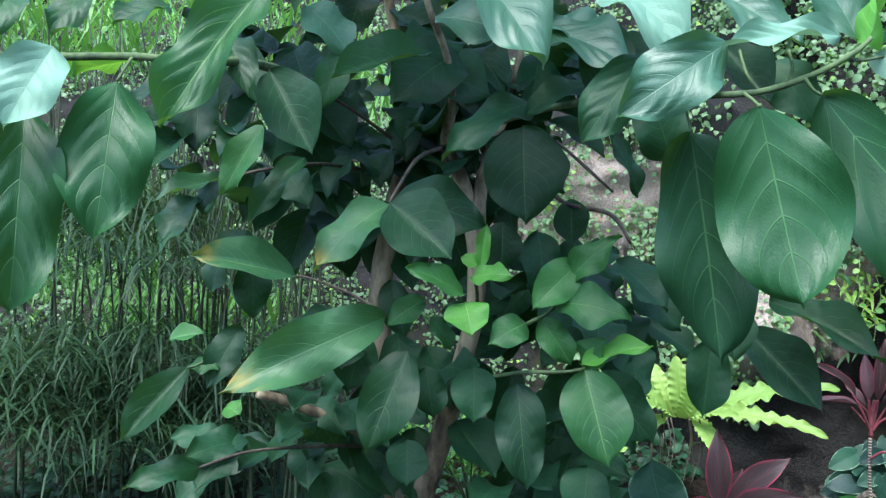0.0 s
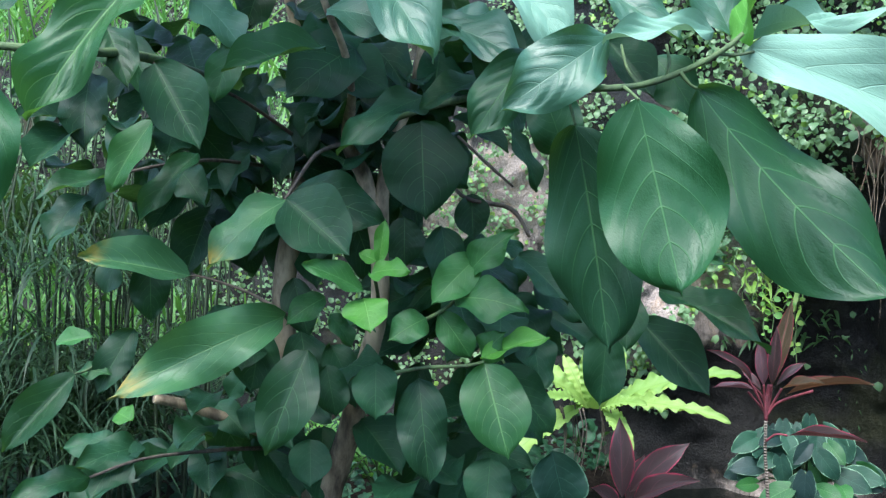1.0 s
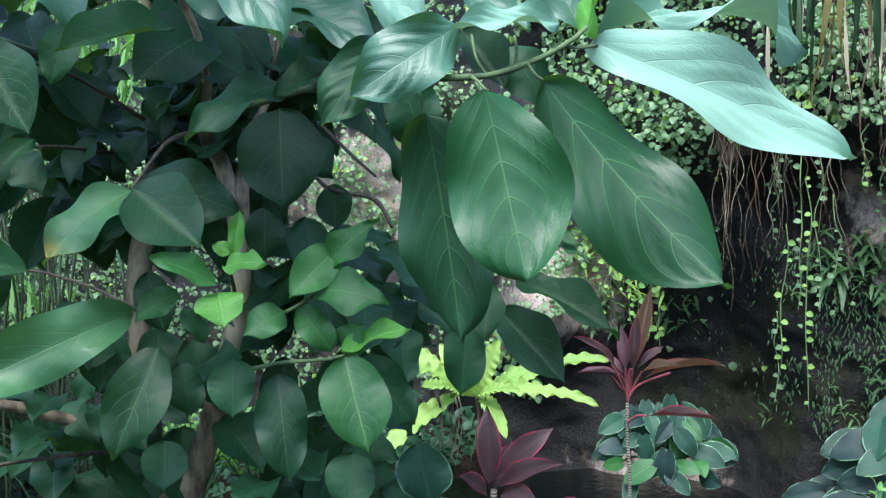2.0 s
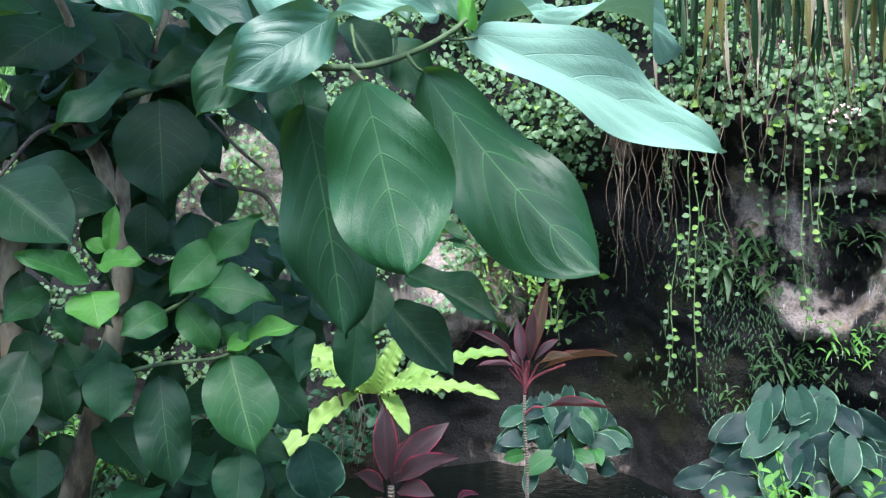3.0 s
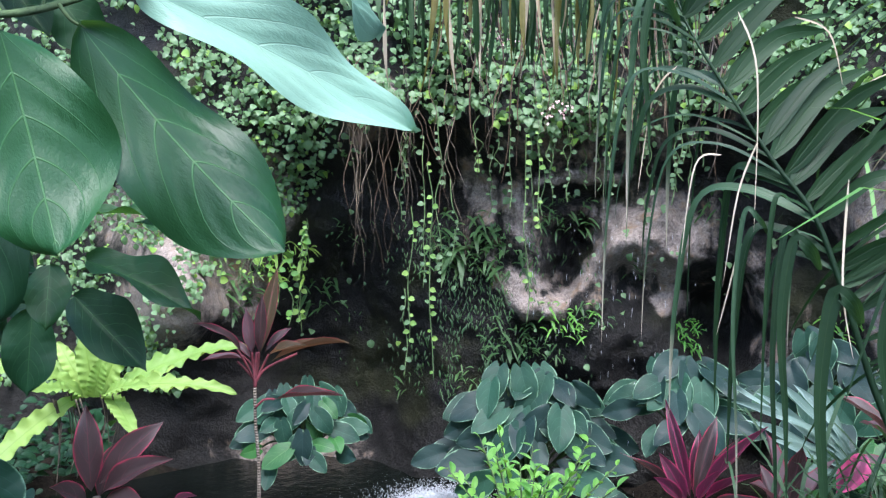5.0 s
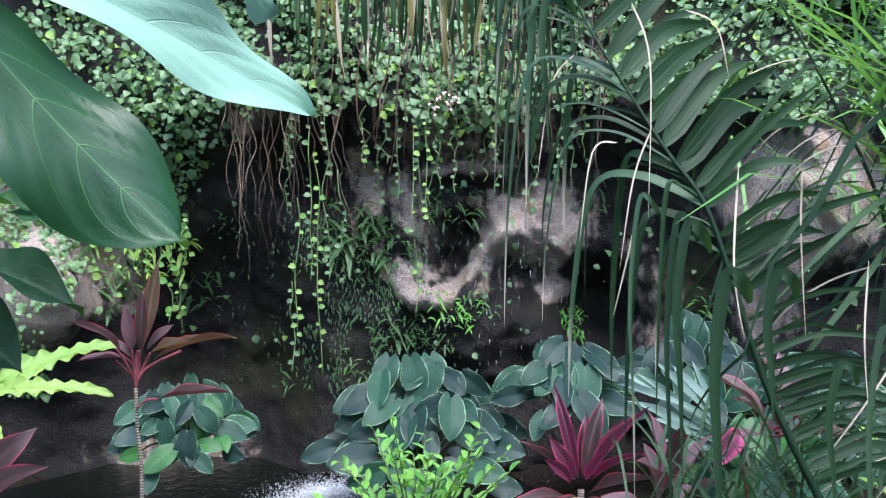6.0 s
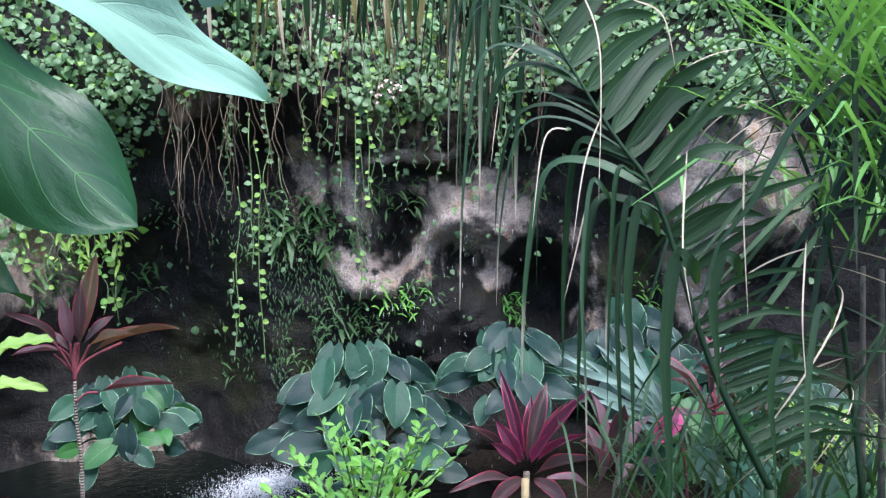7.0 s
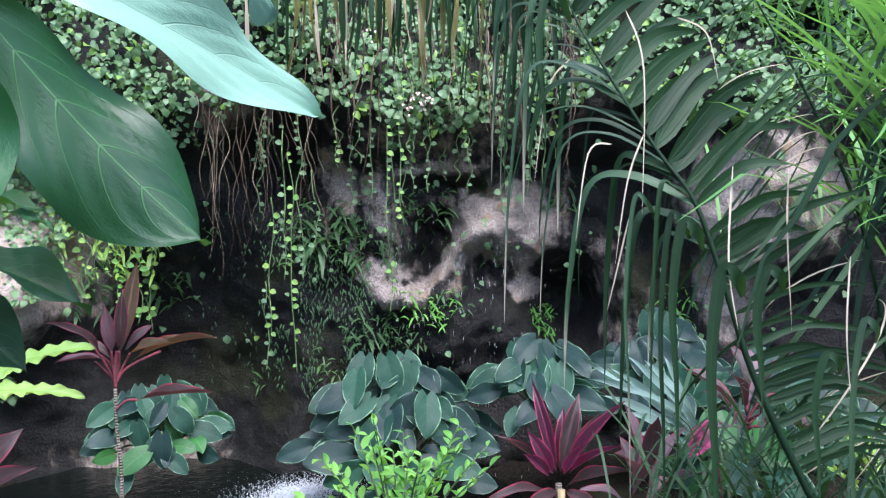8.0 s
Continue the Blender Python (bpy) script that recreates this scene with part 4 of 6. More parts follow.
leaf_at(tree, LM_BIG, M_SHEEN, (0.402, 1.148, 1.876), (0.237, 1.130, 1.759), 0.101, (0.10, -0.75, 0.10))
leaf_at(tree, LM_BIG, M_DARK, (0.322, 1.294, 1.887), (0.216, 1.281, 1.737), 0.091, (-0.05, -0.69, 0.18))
leaf_at(tree, LM_BIG, M_SKYSHEEN, (0.243, 1.307, 2.004), (0.357, 1.191, 1.868), 0.093, (-0.10, -0.47, 0.37))
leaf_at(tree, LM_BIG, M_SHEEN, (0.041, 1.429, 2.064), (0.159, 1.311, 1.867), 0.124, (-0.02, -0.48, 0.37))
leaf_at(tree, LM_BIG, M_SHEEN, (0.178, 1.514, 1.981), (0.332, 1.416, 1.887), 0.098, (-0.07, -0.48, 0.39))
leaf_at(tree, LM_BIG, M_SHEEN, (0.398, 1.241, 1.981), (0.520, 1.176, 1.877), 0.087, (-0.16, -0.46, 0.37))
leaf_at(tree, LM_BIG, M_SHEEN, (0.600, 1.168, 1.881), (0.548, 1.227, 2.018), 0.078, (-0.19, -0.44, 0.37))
leaf_at(tree, LM_BIG, M_MID, (0.594, 1.118, 1.850), (0.757, 1.150, 1.803), 0.058, (0.24, 0.43, 1.59))
leaf_at(tree, LM_BIG, M_LIME, (0.600, 1.168, 1.891), (0.755, 1.257, 2.027), 0.088, (0.13, 0.26, 1.38))
leaf_at(tree, LM_TREE, M_BIG, (0.607, 1.478, 1.479), (0.740, 1.305, 1.386), 0.070, (-0.15, -0.42, 0.60))
leaf_at(tree, LM_TREE, M_DARK, (0.611, 1.583, 1.408), (0.691, 1.432, 1.283), 0.099, (-0.24, -0.75, 0.32))
leaf_at(tree, LM_TREE, M_BIG, (0.555, 1.501, 1.472), (0.535, 1.451, 1.367), 0.069, (-0.20, -0.77, 0.29))
leaf_at(tree, LM_TREE, M_DARK, (0.548, 1.611, 1.392), (0.534, 1.610, 1.228), 0.091, (-0.18, -0.77, 0.33))
leaf_at(tree, LM_TREE, M_MID, (0.636, 1.577, 1.555), (0.751, 1.497, 1.547), 0.038, (-0.09, -0.29, 0.70))
leaf_at(tree, LM_TREE, M_MID, (0.705, 1.528, 1.543), (0.764, 1.486, 1.509), 0.032, (-0.10, -0.28, 0.71))
leaf_at(tree, LM_TREE, M_DARK, (0.441, 1.564, 1.744), (0.379, 1.543, 1.883), 0.115, (-0.11, -0.68, 0.20))
leaf_at(tree, LM_TREE, M_DARK, (0.317, 1.513, 1.824), (0.276, 1.540, 2.012), 0.109, (-0.05, -0.58, 0.27))
leaf_at(tree, LM_TREE, M_DARK, (0.460, 1.343, 1.915), (0.511, 1.261, 1.805), 0.072, (-0.14, -0.57, 0.28))
leaf_at(tree, LM_TREE, M_DARK, (0.527, 1.312, 1.887), (0.591, 1.278, 1.776), 0.074, (-0.20, -0.66, 0.17))
leaf_at(tree, LM_BIG, M_SKYSHEEN, (-0.542, 1.107, 1.840), (-0.582, 1.054, 1.719), 0.091, (0.27, -0.53, 0.31))
leaf_at(tree, LM_BIG, M_BIG, (-0.590, 1.125, 1.758), (-0.585, 1.077, 1.469), 0.117, (0.40, -0.75, 0.14))
leaf_at(tree, LM_BIG, M_BIG, (-0.474, 1.156, 1.803), (-0.482, 1.100, 1.569), 0.123, (0.33, -0.78, 0.09))
leaf_at(tree, LM_BIG, M_MID, (-0.275, 1.210, 1.959), (-0.400, 1.124, 1.732), 0.090, (-0.08, -0.79, 0.10))
leaf_at(tree, LM_BIG, M_LIME, (-0.466, 1.207, 1.841), (-0.565, 1.206, 1.817), 0.055, (-0.15, 0.36, 1.47))
leaf_at(tree, LM_BIG, M_LIME, (-0.561, 1.207, 1.839), (-0.602, 1.205, 1.791), 0.042, (-0.17, 0.36, 1.46))
leaf_at(tree, LM_BIG, M_DARK, (-0.453, 1.309, 1.954), (-0.524, 1.258, 1.907), 0.072, (0.14, -0.36, 0.51))
leaf_at(tree, LM_BIG, M_BIG, (-0.583, 1.310, 1.979), (-0.596, 1.207, 1.872), 0.062, (0.21, -0.44, 0.39))
leaf_at(tree, LM_BIG, M_BIG, (-0.648, 1.210, 1.956), (-0.632, 1.107, 1.855), 0.065, (0.28, -0.51, 0.27))
leaf_at(tree, LM_BIG, M_BIG, (-0.388, 1.409, 1.934), (-0.334, 1.356, 1.818), 0.068, (0.15, -0.57, 0.29))
leaf_at(tree, LM_TREE, M_DARK, (-0.332, 1.508, 1.890), (-0.241, 1.454, 1.729), 0.110, (0.15, -0.78, 0.09))
leaf_at(tree, LM_TREE, M_BIG, (-0.035, 1.710, 1.973), (-0.232, 1.608, 1.895), 0.088, (0.04, -0.49, 0.40))
leaf_at(tree, LM_TREE, M_BIG, (-0.224, 1.710, 1.972), (-0.263, 1.707, 1.851), 0.072, (0.08, -0.58, 0.29))
leaf_at(tree, LM_TREE, M_DARK, (0.025, 1.911, 2.018), (-0.126, 1.808, 1.878), 0.157, (0.02, -0.69, 0.17))
leaf_at(tree, LM_TREE, M_DARK, (0.173, 1.607, 1.857), (-0.005, 1.554, 1.732), 0.087, (-0.03, -0.55, 0.38))
leaf_at(tree, LM_TREE, M_DARK, (0.285, 1.608, 1.897), (0.153, 1.556, 1.825), 0.071, (-0.07, -0.49, 0.42))
leaf_at(tree, LM_TREE, M_DARK, (0.174, 1.806, 1.833), (0.180, 1.751, 1.613), 0.182, (-0.09, -0.89, 0.04))
leaf_at(tree, LM_TREE, M_DARK, (-0.115, 1.702, 1.654), (0.019, 1.619, 1.538), 0.147, (0.02, -0.75, 0.25))
leaf_at(tree, LM_TREE, M_SPOT, (-0.115, 1.702, 1.650), (-0.265, 1.648, 1.505), 0.101, (0.06, -0.55, 0.46))
leaf_at(tree, LM_TREE, M_DARK, (-0.104, 1.752, 1.672), (0.096, 1.751, 1.602), 0.124, (0.00, -0.75, 0.23))
leaf_at(tree, LM_TREE, M_SPOT, (-0.341, 1.848, 1.482), (-0.551, 1.749, 1.530), 0.102, (0.14, -0.58, 0.43))
# light on this leaf's face is put in by the paler M_SPOT green
leaf_at(tree, LM_TREE, M_SPOT, (-0.125, 1.776, 1.399), (-0.461, 1.642, 1.248), 0.127, (0.14, -0.83, 0.28))
leaf_at(tree, LM_TREE, M_BIG, (-0.071, 1.744, 1.330), (-0.154, 1.688, 1.118), 0.120, (0.05, -0.78, 0.37))
leaf_at(tree, LM_TREE, M_MID, (0.045, 1.647, 1.465), (-0.074, 1.599, 1.523), 0.060, (0.01, -0.60, 0.44))
leaf_at(tree, LM_TREE, M_LIME, (0.047, 1.647, 1.450), (0.062, 1.595, 1.387), 0.092, (-0.02, -0.60, 0.47))
leaf_at(tree, LM_TREE, M_LIME, (0.061, 1.648, 1.500), (0.140, 1.598, 1.509), 0.055, (-0.04, -0.60, 0.44))
leaf_at(tree, LM_TREE, M_LIME, (0.079, 1.658, 1.520), (0.091, 1.661, 1.614), 0.033, (-0.03, -0.60, 0.41))
leaf_at(tree, LM_TREE, M_LIME, (0.073, 1.659, 1.526), (0.037, 1.659, 1.542), 0.035, (-0.02, -0.60, 0.42))
leaf_at(tree, LM_TREE, M_MID, (0.281, 1.659, 1.532), (0.184, 1.616, 1.440), 0.087, (-0.11, -0.79, 0.26))
leaf_at(tree, LM_TREE, M_MID, (0.256, 1.658, 1.488), (0.364, 1.620, 1.593), 0.064, (-0.11, -0.59, 0.42))
leaf_at(tree, LM_TREE, M_MID, (0.233, 1.637, 1.451), (0.377, 1.576, 1.426), 0.089, (-0.11, -0.59, 0.46))
leaf_at(tree, LM_TREE, M_MID, (0.178, 1.656, 1.408), (0.095, 1.615, 1.365), 0.072, (-0.07, -0.79, 0.30))
leaf_at(tree, LM_TREE, M_MID, (0.204, 1.656, 1.420), (0.273, 1.653, 1.321), 0.068, (-0.11, -0.78, 0.31))
leaf_at(tree, LM_TREE, M_LIME, (0.289, 1.633, 1.325), (0.420, 1.575, 1.378), 0.055, (-0.11, -0.48, 0.57))
leaf_at(tree, LM_TREE, M_MID, (0.295, 1.653, 1.319), (0.338, 1.615, 1.384), 0.070, (-0.11, -0.58, 0.49))
leaf_at(tree, LM_TREE, M_MID, (0.293, 1.613, 1.320), (0.332, 1.539, 1.143), 0.137, (-0.17, -0.86, 0.30))
leaf_at(tree, LM_TREE, M_DARK, (0.328, 1.673, 1.302), (0.445, 1.649, 1.164), 0.106, (-0.18, -0.76, 0.37))
leaf_at(tree, LM_TREE, M_DARK, (0.166, 1.712, 1.272), (0.187, 1.667, 1.054), 0.106, (-0.09, -0.82, 0.36))
leaf_at(tree, LM_TREE, M_DARK, (0.075, 1.743, 1.301), (0.074, 1.710, 1.184), 0.096, (-0.04, -0.83, 0.32))
leaf_at(tree, LM_TREE, M_DARK, (-0.035, 1.793, 1.290), (-0.012, 1.790, 1.171), 0.081, (0.01, -0.78, 0.36))
leaf_at(tree, LM_TREE, M_MID, (-0.037, 1.777, 1.440), (-0.120, 1.745, 1.384), 0.065, (0.03, -0.60, 0.46))
leaf_at(tree, LM_TREE, M_BIG, (-0.554, 1.743, 1.283), (-0.668, 1.669, 1.140), 0.082, (0.21, -0.60, 0.49))
leaf_at(tree, LM_TREE, M_BIG, (-0.533, 1.767, 1.056), (-0.672, 1.686, 1.029), 0.071, (0.19, -0.54, 0.57))
leaf_at(tree, LM_TREE, M_DARK, (-0.462, 1.845, 1.364), (-0.528, 1.791, 1.223), 0.077, (0.16, -0.57, 0.50))
leaf_at(tree, LM_TREE, M_BIG, (-0.502, 1.803, 1.700), (-0.625, 1.702, 1.643), 0.056, (0.12, -0.38, 0.58))
leaf_at(tree, LM_TREE, M_MID, (-0.385, 1.706, 1.812), (-0.471, 1.702, 1.662), 0.075, (0.12, -0.48, 0.46))
leaf_at(tree, LM_TREE, M_BIG, (-0.315, 1.805, 1.755), (-0.429, 1.751, 1.595), 0.056, (0.10, -0.49, 0.48))
leaf_at(tree, LM_TREE, M_DARK, (-0.385, 1.904, 1.733), (-0.308, 1.852, 1.637), 0.080, (0.13, -0.69, 0.27))
leaf_at(tree, LM_TREE, M_MID, (-0.612, 1.794, 1.339), (-0.533, 1.794, 1.353), 0.051, (0.15, -0.47, 0.57))
leaf_at(tree, LM_TREE, M_MID, (-0.572, 1.793, 1.276), (-0.495, 1.792, 1.271), 0.038, (0.14, -0.47, 0.59))
leaf_at(tree, LM_TREE, M_DARK, (-0.199, 1.994, 1.341), (-0.227, 1.990, 1.189), 0.120, (0.08, -0.78, 0.33))
leaf_at(tree, LM_TREE, M_DARK, (-0.076, 1.888, 1.097), (-0.071, 1.835, 1.001), 0.101, (0.03, -0.77, 0.43))
leaf_at(tree, LM_TREE, M_DARK, (0.302, 1.902, 1.678), (0.307, 1.900, 1.571), 0.083, (-0.13, -0.79, 0.19))
leaf_at(tree, LM_TREE, M_DARK, (0.145, 1.951, 1.621), (0.145, 1.948, 1.497), 0.091, (-0.06, -0.80, 0.22))
leaf_at(tree, LM_TREE, M_DARK, (0.328, 1.738, 1.087), (0.309, 1.685, 0.975), 0.110, (-0.14, -0.75, 0.45))
leaf_at(tree, LM_TREE, M_LIME, (-0.468, 1.741, 1.200), (-0.429, 1.710, 1.189), 0.049, (0.17, -0.66, 0.46))
leaf_at(tree, LM_TREE, M_MID, (-0.349, 1.893, 1.304), (-0.223, 1.844, 1.327), 0.080, (0.06, -0.39, 0.66))
leaf_at(tree, LM_TREE, M_ALO, (0.477, 1.788, 1.088), (0.512, 1.784, 0.943), 0.127, (-0.20, -0.74, 0.44))
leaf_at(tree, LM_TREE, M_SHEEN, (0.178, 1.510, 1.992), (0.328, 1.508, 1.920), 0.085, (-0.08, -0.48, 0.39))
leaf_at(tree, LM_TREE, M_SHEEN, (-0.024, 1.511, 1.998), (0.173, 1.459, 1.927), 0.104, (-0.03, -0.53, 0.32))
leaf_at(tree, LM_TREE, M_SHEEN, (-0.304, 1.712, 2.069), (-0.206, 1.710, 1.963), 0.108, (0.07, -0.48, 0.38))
leaf_at(tree, LM_TREE, M_BIG, (-0.473, 1.811, 2.004), (-0.395, 1.757, 1.858), 0.088, (0.14, -0.57, 0.29))
leaf_at(tree, LM_TREE, M_DARK, (-0.086, 2.011, 2.016), (0.111, 1.959, 1.927), 0.154, (-0.00, -0.69, 0.17))
leaf_at(tree, LM_TREE, M_DARK, (0.393, 1.906, 1.831), (0.463, 1.903, 1.684), 0.054, (-0.09, -0.39, 0.57))
leaf_at(tree, LM_TREE, M_BIG, (-0.025, 1.696, 1.413), (0.024, 1.694, 1.342), 0.048, (0.00, -0.50, 0.57))


def fill_crown(parent, centre, size, n, seed, mat, joined=False):
    """Leaves hanging all round a limb's end; also builds the unseen overhead masses that shade the tree."""
    r = random.Random(seed)
    c = Vector(centre)
    bunch = Bunch()
    for i in range(n):
        while True:
            d = Vector((r.uniform(-1, 1), r.uniform(-1, 1), r.uniform(-1, 1)))
            if d.length < 1:
                break
        b = c + Vector((d.x * size[0], d.y * size[1], d.z * size[2]))
        a = Vector((d.x * 0.8 + r.uniform(-0.6, 0.6), d.y * 0.8 + r.uniform(-0.7, 0.3), r.uniform(-1.0, 0.1))).normalized()
        ln = r.uniform(0.13, 0.24)
        wide, face = ln * r.uniform(0.5, 0.62), Vector((r.uniform(-0.5, 0.5), -0.8, 0.9))
        if joined:
            x = a.cross(face).normalized()
            m = Matrix((x * wide, a * ln, x.cross(a) * ln)).transposed().to_4x4()
            m.translation = b
            bunch.add(LM_TREE[i % len(LM_TREE)], m)
        else:
            leaf_at(parent, LM_TREE, mat, b, b + a * ln, wide, face)
    if joined:
        ob = new("foliage", mesh_of("foliage", bunch.v, bunch.f, mat, bunch.uv))
        join_to(ob, parent, Matrix())
        ob["kind"] = "stuff"


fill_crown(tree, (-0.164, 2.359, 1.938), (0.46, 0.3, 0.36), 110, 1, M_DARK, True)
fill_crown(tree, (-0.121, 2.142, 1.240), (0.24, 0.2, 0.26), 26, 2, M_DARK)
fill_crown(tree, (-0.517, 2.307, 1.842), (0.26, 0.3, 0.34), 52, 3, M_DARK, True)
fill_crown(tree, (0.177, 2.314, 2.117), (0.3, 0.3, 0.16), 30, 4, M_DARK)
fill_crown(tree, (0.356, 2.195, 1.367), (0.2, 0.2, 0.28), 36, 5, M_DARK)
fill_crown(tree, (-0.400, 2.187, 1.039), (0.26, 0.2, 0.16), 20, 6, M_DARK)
# unseen overhead leaves, up to z 2.85, added to shade the tree below
fill_crown(tree, (-0.150, 2.223, 2.461), (0.7, 0.6, 0.22), 60, 7, M_BIG, True)
fill_crown(tree, (-0.2, 1.75, 2.62), (0.75, 0.45, 0.16), 130, 17, M_BIG, True)
# unseen branch, added to carry the shading leaves
tube("branch", tree, [(-0.221, 2.322, 2.440), (-0.200, 1.900, 2.660), (-0.130, 1.250, 2.790)], [0.012, 0.010, 0.006], M_BARK, 8, 0.06)
fill_crown(tree, (-0.15, 1.30, 2.78), (0.55, 0.34, 0.18), 70, 28, M_BIG, True)
fill_crown(tree, (-0.05, 1.95, 2.85), (0.85, 0.60, 0.24), 170, 27, M_BIG, True)
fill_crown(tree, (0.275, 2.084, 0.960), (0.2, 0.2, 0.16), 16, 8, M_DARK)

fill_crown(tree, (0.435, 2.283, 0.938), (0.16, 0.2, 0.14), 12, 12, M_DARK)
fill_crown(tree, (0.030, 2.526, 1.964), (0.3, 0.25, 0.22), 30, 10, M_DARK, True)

# ---- bird's nest fern ----


nest = thing("nest_fern", (1.380, 4.548, 0.546), "lime-green bird's nest fern with rippled fronds on the rock bank", "fern")
leaf_at(nest, LM_FERN, M_FERN, (1.386, 4.545, 0.546), (1.336, 4.528, 0.906), 0.121, (-0.20, -0.76, 0.34))
leaf_at(nest, LM_FERN, M_FERN, (1.410, 4.535, 0.546), (1.535, 4.438, 0.897), 0.118, (-0.22, -0.76, 0.35))
leaf_at(nest, LM_FERN, M_FERN, (1.374, 4.605, 0.535), (1.251, 4.728, 0.838), 0.090, (-0.19, -0.76, 0.35))
leaf_at(nest, LM_FERN, M_FERN, (1.341, 4.566, 0.563), (0.791, 4.548, 0.772), 0.106, (-0.09, -0.43, 0.64))
leaf_at(nest, LM_FERN, M_FERN, (1.326, 4.573, 0.563), (0.765, 4.318, 0.256), 0.113, (-0.11, -0.57, 0.55))
leaf_at(nest, LM_FERN, M_FERN, (1.452, 4.516, 0.555), (1.478, 4.114, 0.409), 0.095, (-0.17, -0.56, 0.54))
leaf_at(nest, LM_FERN, M_FERN, (1.476, 4.506, 0.578), (1.968, 4.011, 0.586), 0.096, (-0.17, -0.46, 0.61))
leaf_at(nest, LM_FERN, M_FERN, (1.483, 4.504, 0.588), (2.148, 4.268, 0.783), 0.126, (-0.14, -0.37, 0.68))
leaf_at(nest, LM_FERN, M_FERN, (1.475, 4.561, 0.557), (1.866, 4.608, 0.659), 0.105, (-0.15, -0.47, 0.60))
leaf_at(nest, LM_FERN, M_FERN, (1.326, 4.572, 0.547), (1.046, 4.319, 0.672), 0.098, (-0.11, -0.48, 0.61))
leaf_at(nest, LM_FERN, M_FERN, (1.373, 4.497, 0.557), (1.395, 4.387, 0.786), 0.087, (-0.21, -0.76, 0.36))
leaf_at(nest, LM_FERN, M_FERN, (1.417, 4.477, 0.557), (1.545, 4.095, 0.667), 0.085, (-0.17, -0.56, 0.53))
leaf_at(nest, LM_FERN, M_FERN, (1.369, 4.608, 0.552), (1.078, 4.968, 0.789), 0.102, (-0.13, -0.58, 0.51))
for k in range(14):
    q = Vector((1.367, 4.500, 0.557)) + Vector((rng.uniform(-0.2, 0.2), rng.uniform(-0.1, 0.1), 0.02))
    tube("root", nest, [q, q + Vector((0.02, -0.02, -0.15)), q + Vector((rng.uniform(-0.06, 0.06), -0.03, -rng.uniform(0.25, 0.5)))], [0.005, 0.003, 0.0015], M_BTWIG, 5)

# ---- cordylines ----


def cordyline(place, height, reach, n, mat, label, seed, spread=(0.5, 1.6), width=0.17, cane=0.014, stalks=True, sky=0.6):
    ob = thing("cordyline", place, label, "plant", group="cordylines")
    p = Vector(place)
    r = random.Random(seed)
    top = p + Vector((r.uniform(-0.02, 0.02), r.uniform(-0.02, 0.02), height))
    if height > 0.1:
        tube("cane", ob, [p, p.lerp(top, 0.5) + Vector((0.015, 0, 0)), top], [cane * 1.1, cane, cane * 0.95], M_CANE, 8)
    for i in range(n):
        t = i / max(n - 1, 1)
        a = i * 2.4 + r.uniform(-0.3, 0.3)
        e = spread[0] + (spread[1] - spread[0]) * t + r.uniform(-0.15, 0.15)
        d = Vector((math.cos(a), math.sin(a), math.tan(min(max(e, -0.4), 1.45)))).normalized()
        ln = reach * r.uniform(0.8, 1.1)
        s = top + UP * 0.05 * t
        b = s + d * ln * 0.22
        if stalks:
            tube("leaf_stalk", ob, [s, s + d * ln * 0.12, b], [0.006, 0.005, 0.004], M_RSTALK, 6)
        tipp = b + d * ln * 0.85 - UP * ln * 0.22 * (1 - t)
        m = mat[r.randrange(len(mat))]
        face = UP * sky - Vector((d.x, d.y, 0)) + Vector((0, -0.4, 0.2))
        leaf_at(ob, LM_CORD, m, b, tipp, ln * width * r.uniform(0.9, 1.15), face)
    return ob


cord = thing("cordyline", (1.490, 2.727, 0.154), "tall thin-caned cordyline with dark red pink-edged leaves", "plant", group="cordylines")
tube("cane", cord, [(1.477, 2.723, -0.062), (1.489, 2.732, 0.262), (1.504, 2.738, 0.585), (1.497, 2.750, 0.779), (1.498, 2.754, 0.909)], [0.009, 0.0075, 0.0068, 0.006, 0.006], M_CANE, 9)
tube("cane", cord, [(1.498, 2.754, 0.909), (1.502, 2.756, 0.984), (1.509, 2.755, 1.038)], [0.007, 0.009, 0.006], M_RSTALK, 9)
tube("leaf_stalk", cord, [(1.501, 2.755, 0.952), (1.487, 2.763, 0.995), (1.451, 2.759, 1.031)], [0.0045] * 3, M_RSTALK, 8, 0.06)
tube("leaf_stalk", cord, [(1.501, 2.754, 0.930), (1.494, 2.759, 0.984), (1.483, 2.745, 1.042)], [0.0045] * 3, M_RSTALK, 8, 0.06)
tube("leaf_stalk", cord, [(1.501, 2.754, 0.930), (1.521, 2.736, 0.986), (1.533, 2.711, 1.032)], [0.0045] * 3, M_RSTALK, 8, 0.06)
tube("leaf_stalk", cord, [(1.503, 2.753, 0.930), (1.533, 2.731, 0.979), (1.631, 2.678, 1.030)], [0.0050] * 3, M_RSTALK, 8, 0.06)
tube("leaf_stalk", cord, [(1.501, 2.754, 0.930), (1.508, 2.743, 0.997), (1.502, 2.725, 1.043)], [0.0045] * 3, M_RSTALK, 8, 0.06)
tube("leaf_stalk", cord, [(1.494, 2.742, 0.836), (1.515, 2.712, 0.868), (1.539, 2.680, 0.872)], [0.0040] * 3, M_RSTALK, 8, 0.06)
tube("leaf_stalk", cord, [(1.501, 2.754, 0.930), (1.467, 2.772, 0.978), (1.439, 2.774, 1.008)], [0.0040] * 3, M_RSTALK, 8, 0.06)
